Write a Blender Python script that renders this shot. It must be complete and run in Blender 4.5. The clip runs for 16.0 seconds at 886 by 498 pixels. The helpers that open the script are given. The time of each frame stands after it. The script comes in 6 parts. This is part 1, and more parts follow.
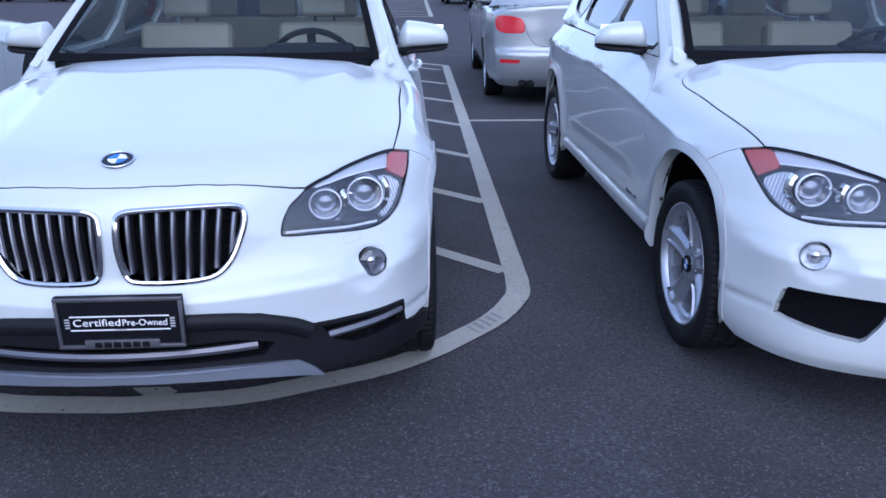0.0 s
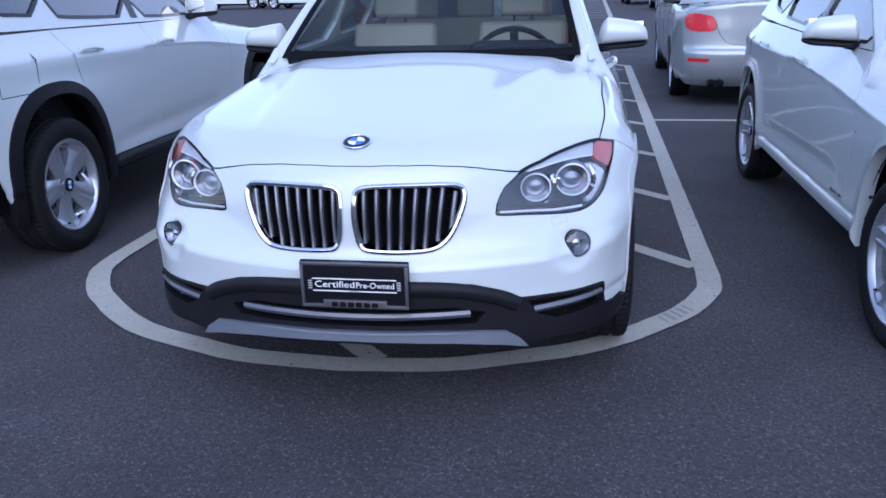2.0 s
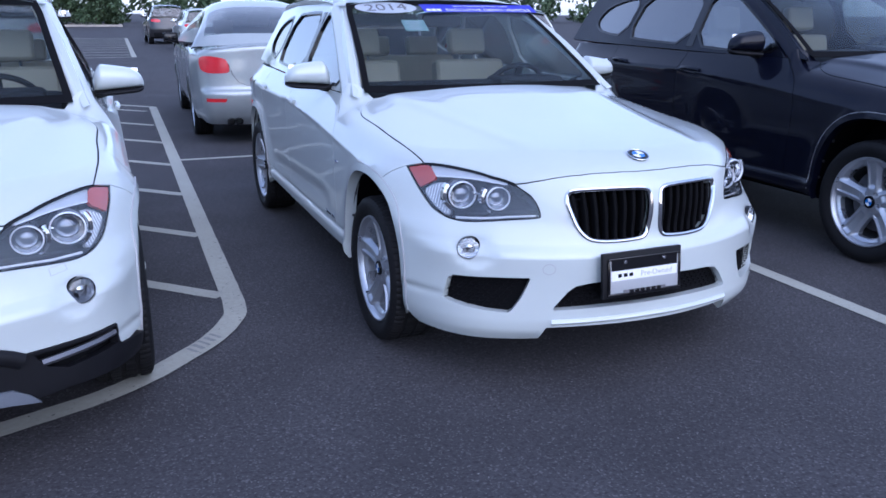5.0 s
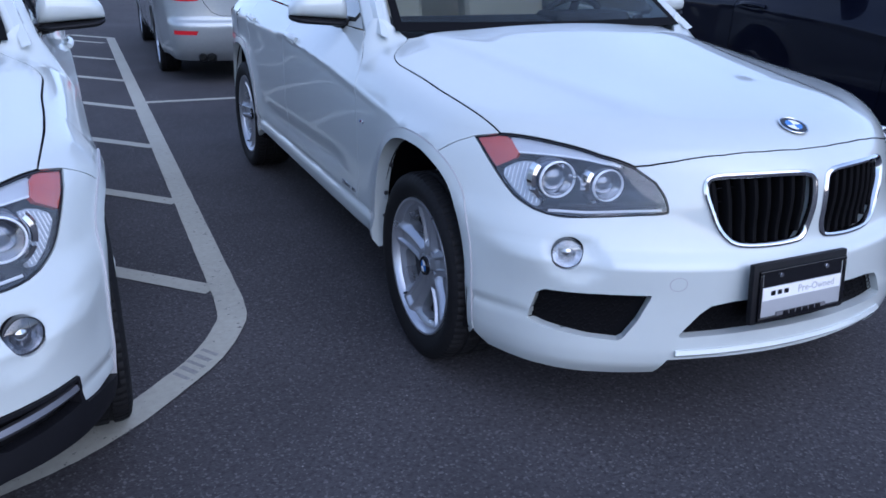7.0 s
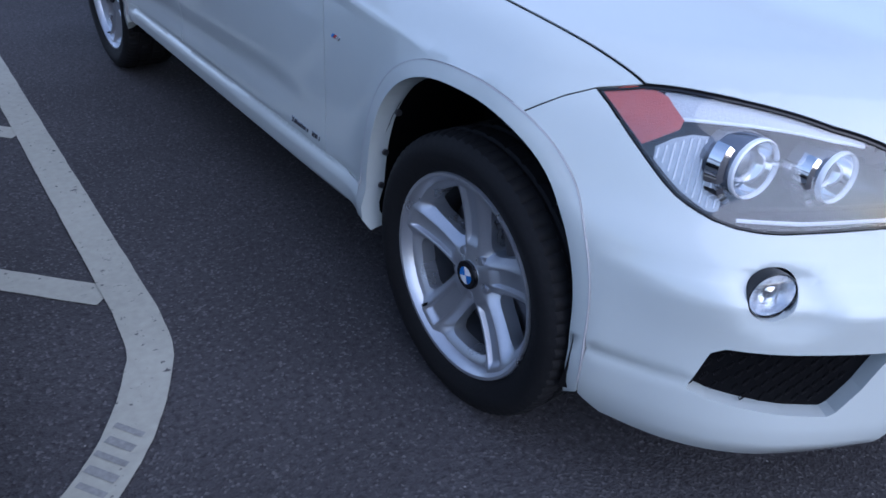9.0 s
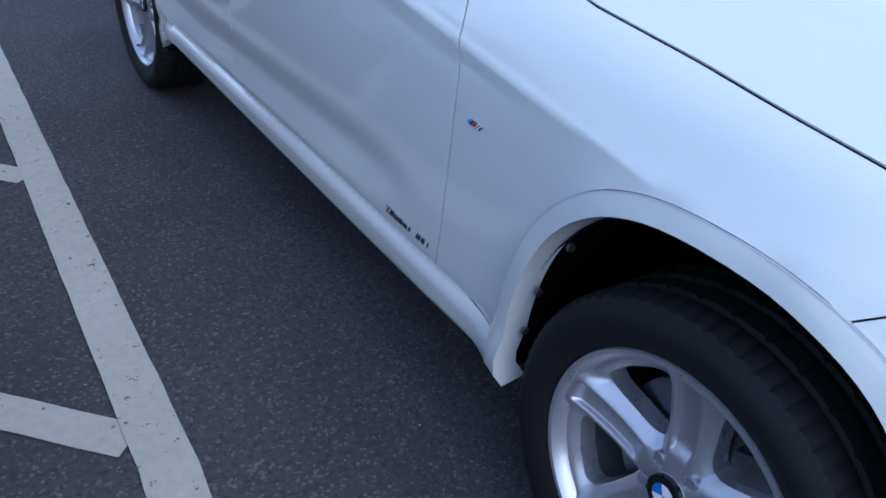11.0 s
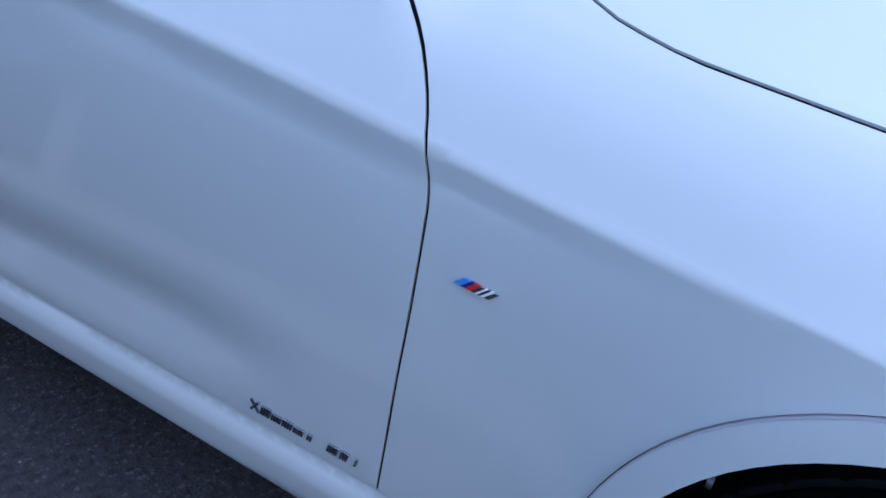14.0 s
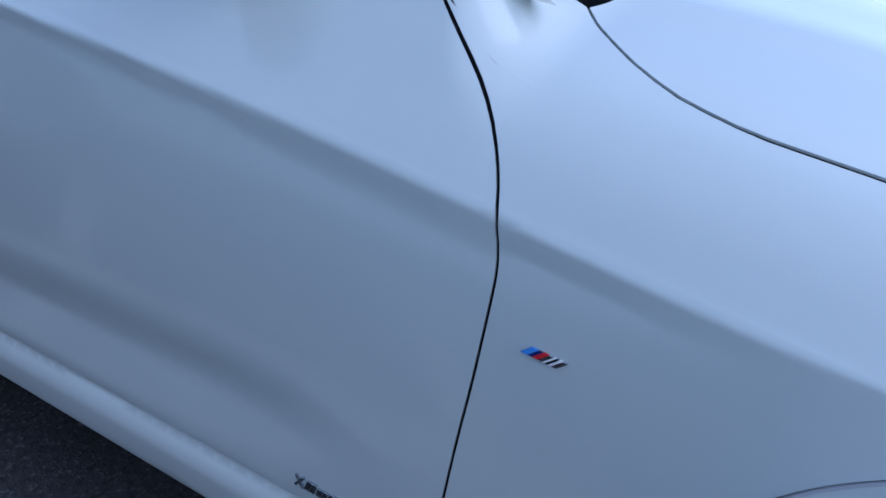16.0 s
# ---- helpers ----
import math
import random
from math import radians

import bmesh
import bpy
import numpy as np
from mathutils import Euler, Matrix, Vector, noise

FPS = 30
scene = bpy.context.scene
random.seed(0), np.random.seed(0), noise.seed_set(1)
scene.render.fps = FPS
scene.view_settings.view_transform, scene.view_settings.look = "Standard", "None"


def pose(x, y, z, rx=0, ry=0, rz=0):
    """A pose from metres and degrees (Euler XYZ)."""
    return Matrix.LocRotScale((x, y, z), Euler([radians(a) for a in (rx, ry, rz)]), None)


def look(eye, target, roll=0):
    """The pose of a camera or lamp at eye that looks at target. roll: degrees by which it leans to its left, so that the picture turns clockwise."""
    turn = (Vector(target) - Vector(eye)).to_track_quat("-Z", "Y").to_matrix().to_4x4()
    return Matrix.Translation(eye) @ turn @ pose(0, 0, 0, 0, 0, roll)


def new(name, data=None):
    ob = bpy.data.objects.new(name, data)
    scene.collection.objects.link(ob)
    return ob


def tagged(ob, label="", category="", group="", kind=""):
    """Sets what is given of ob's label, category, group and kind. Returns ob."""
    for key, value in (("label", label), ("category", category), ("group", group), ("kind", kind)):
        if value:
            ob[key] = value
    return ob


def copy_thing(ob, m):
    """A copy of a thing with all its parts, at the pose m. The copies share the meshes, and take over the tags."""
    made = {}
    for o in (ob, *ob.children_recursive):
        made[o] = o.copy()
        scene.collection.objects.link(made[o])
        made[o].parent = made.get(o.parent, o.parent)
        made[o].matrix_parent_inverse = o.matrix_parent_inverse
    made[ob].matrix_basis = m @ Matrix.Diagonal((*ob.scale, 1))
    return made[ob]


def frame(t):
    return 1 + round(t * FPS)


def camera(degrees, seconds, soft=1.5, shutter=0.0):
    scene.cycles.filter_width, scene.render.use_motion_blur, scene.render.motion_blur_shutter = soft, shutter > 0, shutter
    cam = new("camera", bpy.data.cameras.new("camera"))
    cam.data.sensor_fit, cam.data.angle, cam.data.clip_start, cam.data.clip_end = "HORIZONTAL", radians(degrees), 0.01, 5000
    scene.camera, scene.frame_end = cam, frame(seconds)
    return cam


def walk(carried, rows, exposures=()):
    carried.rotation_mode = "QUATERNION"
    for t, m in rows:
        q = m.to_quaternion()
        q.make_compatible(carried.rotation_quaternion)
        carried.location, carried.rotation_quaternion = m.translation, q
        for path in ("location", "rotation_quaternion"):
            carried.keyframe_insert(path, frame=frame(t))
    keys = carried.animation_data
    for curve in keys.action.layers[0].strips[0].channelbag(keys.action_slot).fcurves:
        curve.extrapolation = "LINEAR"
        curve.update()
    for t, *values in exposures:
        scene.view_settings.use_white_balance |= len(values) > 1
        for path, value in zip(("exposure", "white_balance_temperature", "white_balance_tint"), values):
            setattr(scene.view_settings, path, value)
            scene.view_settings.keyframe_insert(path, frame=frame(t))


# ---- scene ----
cam = camera(58.3, 16.0, soft=1.65)
PATH = [
    (0, (-1.129, -2.876, 1.409), (-1.02, -0.99, 0.753), -0.0),
    (0.5, (-1.203, -2.945, 1.419), (-1.325, -1.054, 0.777), -1.5),
    (1, (-1.248, -2.998, 1.412), (-1.482, -1.118, 0.771), -1.0),
    (1.5, (-1.262, -3.022, 1.406), (-1.572, -1.155, 0.759), -1.3),
    (2, (-1.254, -3.062, 1.4), (-1.556, -1.193, 0.754), -1.5),
    (2.5, (-1.198, -3.142, 1.404), (-1.481, -1.27, 0.759), -1.8),
    (3, (-1.114, -3.235, 1.426), (-1.198, -1.339, 0.795), -0.4),
    (3.5, (-1.1, -3.297, 1.44), (-0.836, -1.399, 0.866), -0.9),
    (4, (-1.11, -3.337, 1.449), (-0.509, -1.519, 0.872), -0.4),
    (4.2, (-1.116, -3.354, 1.452), (-0.411, -1.571, 0.887), -0.1),
    (6.3, (-1.035, -2.807, 1.411), (-0.268, -1.072, 0.778), 0.8),
    (6.5, (-1.046, -2.675, 1.402), (-0.301, -0.939, 0.744), 1.0),
    (7, (-1.066, -2.344, 1.389), (-0.252, -0.666, 0.667), 1.4),
    (7.5, (-1.009, -2.009, 1.354), (-0.089, -0.432, 0.536), 1.1),
    (8, (-0.978, -1.687, 1.325), (-0.039, -0.182, 0.401), 2.3),
    (8.2, (-0.984, -1.552, 1.305), (0.0, -0.092, 0.357), 3.4),
    (10.3, (-0.887, -0.760, 1.287), (0.191, 0.538, 0.240), 4.48),
    (10.5, (-0.861, -0.679, 1.282), (0.206, 0.629, 0.236), 5.40),
    (11, (-0.832, -0.461, 1.262), (0.194, 0.885, 0.218), 6.60),
    (11.5, (-0.794, -0.305, 1.236), (0.181, 1.033, 0.132), 6.32),
    (12, (-0.729, -0.106, 1.189), (0.197, 1.269, 0.044), 5.25),
    (12.5, (-0.694, 0.086, 1.179), (0.216, 1.529, 0.060), 4.36),
    (13, (-0.690, 0.252, 1.187), (0.331, 1.644, 0.157), 4.60),
    (13.5, (-0.669, 0.276, 1.149), (0.698, 1.352, 0.078), 6.82),
    (14, (-0.620, 0.297, 1.138), (0.994, 1.069, 0.092), 8.74),
    (14.5, (-0.608, 0.309, 1.153), (1.059, 0.994, 0.087), 9.92),
    (15, (-0.626, 0.325, 1.166), (1.022, 0.992, 0.075), 9.79),
    (15.5, (-0.654, 0.352, 1.161), (0.987, 1.032, 0.083), 7.78),
    (16, (-0.674, 0.355, 1.124), (1.029, 1.166, 0.271), 8.84),
]
EXPOSURES = [(0, 0.80, 5250, 22), (4, 0.78, 5300, 23), (6.5, 0.66, 5350, 18), (7, 0.58, 5300, 18), (8.2, 0.58, 5300, 17), (10.5, 0.86, 5300, 17), (12, 1.26, 5450, 18), (12.5, 1.36, 5450, 19), (13, 1.34, 5450, 19), (14.0, 0.93, 5150, 19), (15, 0.79, 5100, 19), (16, 0.52, 5150, 14)]
walk(cam, [(t, look(eye, target, roll)) for t, eye, target, roll in PATH], EXPOSURES)


# ---- sky and light ----
world = bpy.data.worlds.new("sky")
scene.world = world
world.use_nodes = True
sky = world.node_tree.nodes.new("ShaderNodeTexSky")
sky.sky_type, sky.sun_disc = "NISHITA", False
sky.sun_elevation, sky.sun_rotation = radians(37), radians(173)
wn, wl = world.node_tree.nodes, world.node_tree.links
cloud, cover, blend = wn.new("ShaderNodeTexNoise"), wn.new("ShaderNodeMapRange"), wn.new("ShaderNodeMix")
cloud.inputs["Scale"].default_value, cloud.inputs["Detail"].default_value, cloud.inputs["Roughness"].default_value = 1.3, 6.0, 0.5
cover.inputs[1].default_value, cover.inputs[2].default_value = 0.28, 0.80
cover.inputs[3].default_value, cover.inputs[4].default_value = 0.10, 0.90
blend.data_type = "RGBA"
blend.inputs[7].default_value = (4.4, 5.0, 6.0, 1)
wl.new(cloud.outputs[0], cover.inputs[0])
wl.new(cover.outputs[0], blend.inputs[0])
wl.new(sky.outputs[0], blend.inputs[6])
wl.new(blend.outputs[2], wn["Background"].inputs[0])
wn["Background"].inputs[1].default_value = 0.15
sun = new("sun", bpy.data.lights.new("sun", "SUN"))
sun.data.energy, sun.data.angle, sun.data.color = 1.0, radians(75), (1.0, 0.96, 0.92)
sun.matrix_world = look((2, -17, 13), (0, 0, 0))


# ---- materials ----
def material(name, colour, rough=0.5, metal=0.0, coat=0.0, grain=0.0, scale=60.0, bump=0.0, spread=0.0, spec=0.5):
    """Plain paint, plastic, metal or cloth, with grain at two scales and fine relief."""
    m = bpy.data.materials.new(name)
    m.use_nodes = True
    n, l = m.node_tree.nodes, m.node_tree.links
    p = n["Principled BSDF"]
    p.inputs["Base Color"].default_value = (*colour, 1)
    p.inputs["Roughness"].default_value = rough
    p.inputs["Metallic"].default_value = metal
    p.inputs["Coat Weight"].default_value = coat
    p.inputs["Coat Roughness"].default_value = 0.03
    p.inputs["Specular IOR Level"].default_value = spec
    co = n.new("ShaderNodeTexCoord")
    if grain or spread:
        fine, wide = n.new("ShaderNodeTexNoise"), n.new("ShaderNodeTexNoise")
        fine.inputs["Scale"].default_value, wide.inputs["Scale"].default_value = scale, scale / 25
        fine.inputs["Detail"].default_value = wide.inputs["Detail"].default_value = 4
        l.new(co.outputs["Object"], fine.inputs["Vector"])
        l.new(co.outputs["Object"], wide.inputs["Vector"])
        add = n.new("ShaderNodeMath")
        add.operation = "ADD"
        l.new(fine.outputs[0], add.inputs[0])
        l.new(wide.outputs[0], add.inputs[1])
        span = n.new("ShaderNodeMapRange")
        span.inputs[1].default_value, span.inputs[2].default_value = 0.6, 1.4
        span.inputs[3].default_value, span.inputs[4].default_value = 1 - grain, 1 + grain
        l.new(add.outputs[0], span.inputs[0])
        mul = n.new("ShaderNodeVectorMath")
        mul.operation = "SCALE"
        mul.inputs[0].default_value = colour
        l.new(span.outputs[0], mul.inputs["Scale"])
        l.new(mul.outputs[0], p.inputs["Base Color"])
        if spread:
            rr = n.new("ShaderNodeMapRange")
            rr.inputs[1].default_value, rr.inputs[2].default_value = 0.35, 0.65
            rr.inputs[3].default_value, rr.inputs[4].default_value = max(rough - spread, 0.02), rough + spread
            l.new(wide.outputs[0], rr.inputs[0])
            l.new(rr.outputs[0], p.inputs["Roughness"])
        if bump:
            b = n.new("ShaderNodeBump")
            b.inputs["Strength"].default_value, b.inputs["Distance"].default_value = 1.0, bump
            l.new(fine.outputs[0], b.inputs["Height"])
            l.new(b.outputs[0], p.inputs["Normal"])
    return m


def glass(name, tint, rough=0.0, base=0.03, power=5.0):
    """A thin pane: it lets light straight through and mirrors by angle."""
    m = bpy.data.materials.new(name)
    m.use_nodes = True
    n, l = m.node_tree.nodes, m.node_tree.links
    n.remove(n["Principled BSDF"])
    clear, shine, mix = n.new("ShaderNodeBsdfTransparent"), n.new("ShaderNodeBsdfGlossy"), n.new("ShaderNodeMixShader")
    face, pw, fr = n.new("ShaderNodeLayerWeight"), n.new("ShaderNodeMath"), n.new("ShaderNodeMapRange")
    pw.operation = "POWER"
    pw.inputs[1].default_value = power
    face.inputs["Blend"].default_value = 0.5
    l.new(face.outputs["Facing"], pw.inputs[0])
    l.new(pw.outputs[0], fr.inputs[0])
    fr.inputs[3].default_value, fr.inputs[4].default_value = base, 0.8
    clear.inputs[0].default_value = (*tint, 1)
    shine.inputs["Roughness"].default_value = rough
    l.new(fr.outputs[0], mix.inputs[0])
    l.new(clear.outputs[0], mix.inputs[1])
    l.new(shine.outputs[0], mix.inputs[2])
    l.new(mix.outputs[0], n["Material Output"].inputs[0])
    return m


WHITE = material("white_paint", (0.52, 0.56, 0.55), 0.30, coat=1.0, grain=0.012, scale=30)
NAVY = material("navy_paint", (0.0030, 0.0038, 0.010), 0.35, 0.0, coat=0.5, grain=0.2, scale=400, spec=0.05)
SILVER = material("silver_paint", (0.37, 0.40, 0.40), 0.40, 0.6, coat=1.0, grain=0.06, scale=900)
BLACKP = material("black_paint", (0.012, 0.012, 0.014), 0.3, coat=1.0)
PLASTIC = material("black_plastic", (0.0075, 0.0075, 0.0095), 0.5, grain=0.25, scale=350, bump=0.0006, spec=0.2)
GLOSSB = material("gloss_black", (0.006, 0.006, 0.008), 0.12)
SEAL = material("rubber_seal", (0.004, 0.004, 0.005), 0.8, spec=0.1)
RUBBER = material("tyre_rubber", (0.0085, 0.0085, 0.0095), 0.7, grain=0.3, scale=120, bump=0.0008, spec=0.2)
CHROME = material("chrome", (0.75, 0.76, 0.78), 0.08, 1.0)
SATIN = material("satin_silver", (0.30, 0.33, 0.38), 0.34, 0.7, grain=0.08, scale=300)
ALLOY = material("alloy_rim", (0.46, 0.48, 0.52), 0.33, 0.75, coat=0.3, grain=0.05, scale=250, spread=0.06)
STEEL = material("brake_steel", (0.13, 0.13, 0.14), 0.4, 0.9, grain=0.2, scale=200)
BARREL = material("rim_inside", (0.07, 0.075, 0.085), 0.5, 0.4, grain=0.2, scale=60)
DARKIN = material("dark_interior", (0.012, 0.012, 0.014), 0.7, grain=0.2, scale=300, spec=0.2)
BEIGE = material("beige_leather", (0.29, 0.26, 0.20), 0.55, grain=0.12, scale=220, bump=0.0006)
AMBER = material("amber_reflector", (0.46, 0.06, 0.035), 0.2, coat=1.0, grain=0.2, scale=300, bump=0.001)
REDLAMP = material("red_lamp", (0.58, 0.012, 0.022), 0.16, coat=1.0, grain=0.25, scale=160, bump=0.0015)
REFLECT = material("lamp_reflector", (0.85, 0.87, 0.90), 0.22, 1.0, grain=0.15, scale=130, bump=0.002)
BLUE = material("badge_blue", (0.02, 0.16, 0.50), 0.25, coat=1.0)
LIGHTBLUE = material("stripe_light_blue", (0.08, 0.27, 0.72), 0.25, coat=1.0)
NAVYBLUE = material("stripe_dark_blue", (0.012, 0.02, 0.14), 0.25, coat=1.0)
RED = material("stripe_red", (0.60, 0.02, 0.03), 0.25, coat=1.0)
SNOW = material("plain_white", (0.78, 0.78, 0.78), 0.4, grain=0.03, scale=80)
GREYBAR = material("grey_print", (0.12, 0.12, 0.13), 0.5)
BANNER = material("blue_banner", (0.02, 0.02, 0.42), 0.45, grain=0.08, scale=80)
GLASS = glass("clear_glass", (0.86, 0.91, 0.92), base=0.012)
TINT = glass("tinted_glass", (0.20, 0.22, 0.23), base=0.16, power=2.0)
LENS = glass("lamp_lens", (0.95, 0.96, 0.97), base=0.12)


# ---- tools for shapes ----
def mesh_object(name, verts, faces, mat, parent=None, normals=None, smooth=True, label=""):
    me = bpy.data.meshes.new(name)
    me.from_pydata([tuple(v) for v in verts], [], faces)
    me.materials.append(mat)
    me.polygons.foreach_set("use_smooth", [smooth] * len(faces))
    me.update()
    if normals is not None:
        me.normals_split_custom_set_from_vertices([tuple(v) for v in normals])
    ob = new(name, me)
    ob.parent = parent
    if label:
        ob["label"] = label
    return ob


def part(name, bm, mat, parent, label="", smooth=True):
    """One bmesh as one mesh under a thing or a part."""
    me = bpy.data.meshes.new(name)
    bmesh.ops.recalc_face_normals(bm, faces=bm.faces[:])
    bm.to_mesh(me)
    bm.free()
    me.materials.append(mat)
    me.polygons.foreach_set("use_smooth", [smooth] * len(me.polygons))
    if smooth:
        me.set_sharp_from_angle(angle=radians(35))
    ob = new(name, me)
    ob.parent = parent
    if label:
        ob["label"] = label
    return ob


def block(size, at=(0, 0, 0), bevel=0.01, turn=None, segs=2):
    bm = bmesh.new()
    bmesh.ops.create_cube(bm, size=1, matrix=Matrix.Diagonal((*size, 1)))
    if bevel:
        bmesh.ops.bevel(bm, geom=bm.edges[:], offset=bevel, segments=segs, affect="EDGES", profile=0.6)
    m = Matrix.Translation(at) @ (turn or Matrix())
    bmesh.ops.transform(bm, matrix=m, verts=bm.verts[:])
    return bm


def disc(radius, depth, at, axis="Y", n=32, r2=None, bevel=0.0):
    bm = bmesh.new()
    bmesh.ops.create_cone(bm, segments=n, radius1=radius, radius2=radius if r2 is None else r2, depth=depth, cap_ends=True)
    if bevel:
        bmesh.ops.bevel(bm, geom=[e for e in bm.edges if abs(e.verts[0].co.z - e.verts[1].co.z) < 1e-6], offset=bevel, segments=2, affect="EDGES")
    t = {"X": Matrix.Rotation(radians(90), 4, "Y"), "Y": Matrix.Rotation(radians(90), 4, "X"), "Z": Matrix()}[axis]
    bmesh.ops.transform(bm, matrix=Matrix.Translation(at) @ t, verts=bm.verts[:])
    return bm


def pchip(xs, ys):
    """A smooth curve through points, with no overshoot."""
    xs, ys = np.array(xs, float), np.array(ys, float)
    h, d = np.diff(xs), np.diff(ys) / np.diff(xs)
    m = np.zeros(len(xs))
    ok = d[:-1] * d[1:] > 0
    w1, w2 = 2 * h[1:] + h[:-1], h[1:] + 2 * h[:-1]
    m[1:-1][ok] = ((w1 + w2)[ok]) / (w1[ok] / d[:-1][ok] + w2[ok] / d[1:][ok])
    m[0], m[-1] = d[0], d[-1]

    def f(x):
        x = np.clip(x, xs[0], xs[-1])
        i = np.clip(np.searchsorted(xs, x) - 1, 0, len(xs) - 2)
        t = (x - xs[i]) / h[i]
        return ((1 + 2 * t) * (1 - t) ** 2 * ys[i] + t * (1 - t) ** 2 * h[i] * m[i] + t * t * (3 - 2 * t) * ys[i + 1] + t * t * (t - 1) * h[i] * m[i + 1])
    return f


def smax(a, b, k):
    h = np.maximum(k - np.abs(a - b), 0) / k
    return np.maximum(a, b) + h * h * k / 4


def ramp(x, a, b):
    t = np.clip((x - a) / (b - a), 0, 1)
    return t * t * (3 - 2 * t)


def dense(points, step=0.012, closed=True, smooth=0):
    """Points along an outline at even small steps; smooth: rounds of corner cutting."""
    p = np.array(points, float)
    for _ in range(smooth):
        q = np.roll(p, -1, 0)
        if closed:
            p = np.stack([0.75 * p + 0.25 * q, 0.25 * p + 0.75 * q], 1).reshape(-1, p.shape[1])
        else:
            p = np.concatenate([p[:1], np.stack([0.75 * p[:-1] + 0.25 * p[1:], 0.25 * p[:-1] + 0.75 * p[1:]], 1).reshape(-1, p.shape[1]), p[-1:]])
    out, n = [], len(p)
    for i in range(n if closed else n - 1):
        a, b = p[i], p[(i + 1) % n]
        c = max(1, int(np.ceil(np.linalg.norm(b - a) / step)))
        out += [a + (b - a) * k / c for k in range(c)]
    if not closed:
        out.append(p[-1])
    return np.array(out)


def area2(p):
    q = np.roll(p, -1, 0)
    return ((p[:, 0] * q[:, 1] - q[:, 0] * p[:, 1]).sum()) / 2


def inset(p, d):
    """An outline drawn in by d on all sides."""
    p = np.array(p, float)
    keep = np.linalg.norm(p - np.roll(p, 1, 0), axis=1) > 1e-6
    p = p[keep]
    sgn = 1 if area2(p) > 0 else -1
    t1, t2 = p - np.roll(p, 1, 0), np.roll(p, -1, 0) - p
    n1 = np.stack([-t1[:, 1], t1[:, 0]], 1) / np.linalg.norm(t1, axis=1)[:, None] * sgn
    n2 = np.stack([-t2[:, 1], t2[:, 0]], 1) / np.linalg.norm(t2, axis=1)[:, None] * sgn
    b = n1 + n2
    b /= np.maximum((b * b).sum(1), 0.6)[:, None] / 2
    return p + b * d


def inside(pts, poly):
    x, y = pts[:, 0][:, None], pts[:, 1][:, None]
    a, b = poly, np.roll(poly, -1, 0)
    cross = ((a[:, 1] > y) != (b[:, 1] > y)) & (x < (b[:, 0] - a[:, 0]) * (y - a[:, 1]) / np.where(b[:, 1] == a[:, 1], 1e-12, b[:, 1] - a[:, 1]) + a[:, 0])
    return cross.sum(1) % 2 == 1


def sheet(outline, holes, step, guides=()):
    """Triangles that fill a flat outline round its holes, with rows of corners along the guides."""
    from mathutils.geometry import delaunay_2d_cdt
    loops = [np.array(outline)] + [np.array(h) for h in holes]
    pts, edges = [], []
    for lp in loops:
        b = len(pts)
        pts += [tuple(q) for q in lp]
        edges += [(b + i, b + (i + 1) % len(lp)) for i in range(len(lp))]
    rim = np.array(pts)
    lo, hi = rim.min(0), rim.max(0)
    gx, gy = np.meshgrid(np.arange(lo[0] + step / 2, hi[0], step), np.arange(lo[1] + step / 2, hi[1], step))
    gx = gx + (np.arange(gx.shape[0]) % 2)[:, None] * step / 2
    g = np.stack([gx.ravel(), gy.ravel()], 1)
    ok = inside(g, loops[0])
    for h in loops[1:]:
        ok &= ~inside(g, h)
    g = g[ok]
    if len(guides):
        gd = np.array(guides)
        gd = gd[inside(gd, loops[0])]
        g = g[np.array([((gd - q) ** 2).sum(1).min() for q in g]) > (0.5 * step) ** 2]
        g = np.concatenate([gd, g])
    far = np.array([((rim - q) ** 2).sum(1).min() for q in g]) > (min(0.55 * step, .007)) ** 2 if len(g) else np.zeros(0, bool)
    g = g[far] if len(g) else g
    allp = [Vector(q) for q in pts] + [Vector(q) for q in g]
    v, _, f, *_ = delaunay_2d_cdt(allp, edges, [], 0, 1e-7)
    v = np.array([tuple(q) for q in v])
    f = [list(q) for q in f]
    c = np.array([v[q].mean(0) for q in f])
    ok = inside(c, loops[0])
    for h in loops[1:]:
        ok &= ~inside(c, h)
    return v, [q for q, k in zip(f, ok) if k]


def sweep(points, normals, profile, closed):
    """A strip or bar with a given section along a path on a surface."""
    p, n = np.array(points, float), np.array(normals, float)
    t = (np.roll(p, -1, 0) - np.roll(p, 1, 0)) if closed else np.gradient(p, axis=0)
    t /= np.linalg.norm(t, axis=1)[:, None] + 1e-12
    b = np.cross(t, n)
    b /= np.linalg.norm(b, axis=1)[:, None] + 1e-12
    n = np.cross(b, t)
    k, m = len(profile), len(p)
    v = [p[i] + u * b[i] + w * n[i] for i in range(m) for u, w in profile]
    f = [[i * k + j, i * k + (j + 1) % k, (i + 1) % m * k + (j + 1) % k, (i + 1) % m * k + j] for i in range(m if closed else m - 1) for j in range(k)]
    if not closed:
        f += [list(range(k))[::-1], [(m - 1) * k + j for j in range(k)]]
    return v, f


def swept(name, points, normals, profile, closed, mat, parent, label=""):
    v, f = sweep(points, normals, profile, closed)
    bm = bmesh.new()
    vs = [bm.verts.new(q) for q in v]
    for q in f:
        bm.faces.new([vs[i] for i in q])
    return part(name, bm, mat, parent, label)


def flat_bar(w, a, b):
    return [(-w / 2, a), (w / 2, a), (w / 2, b), (-w / 2, b)]


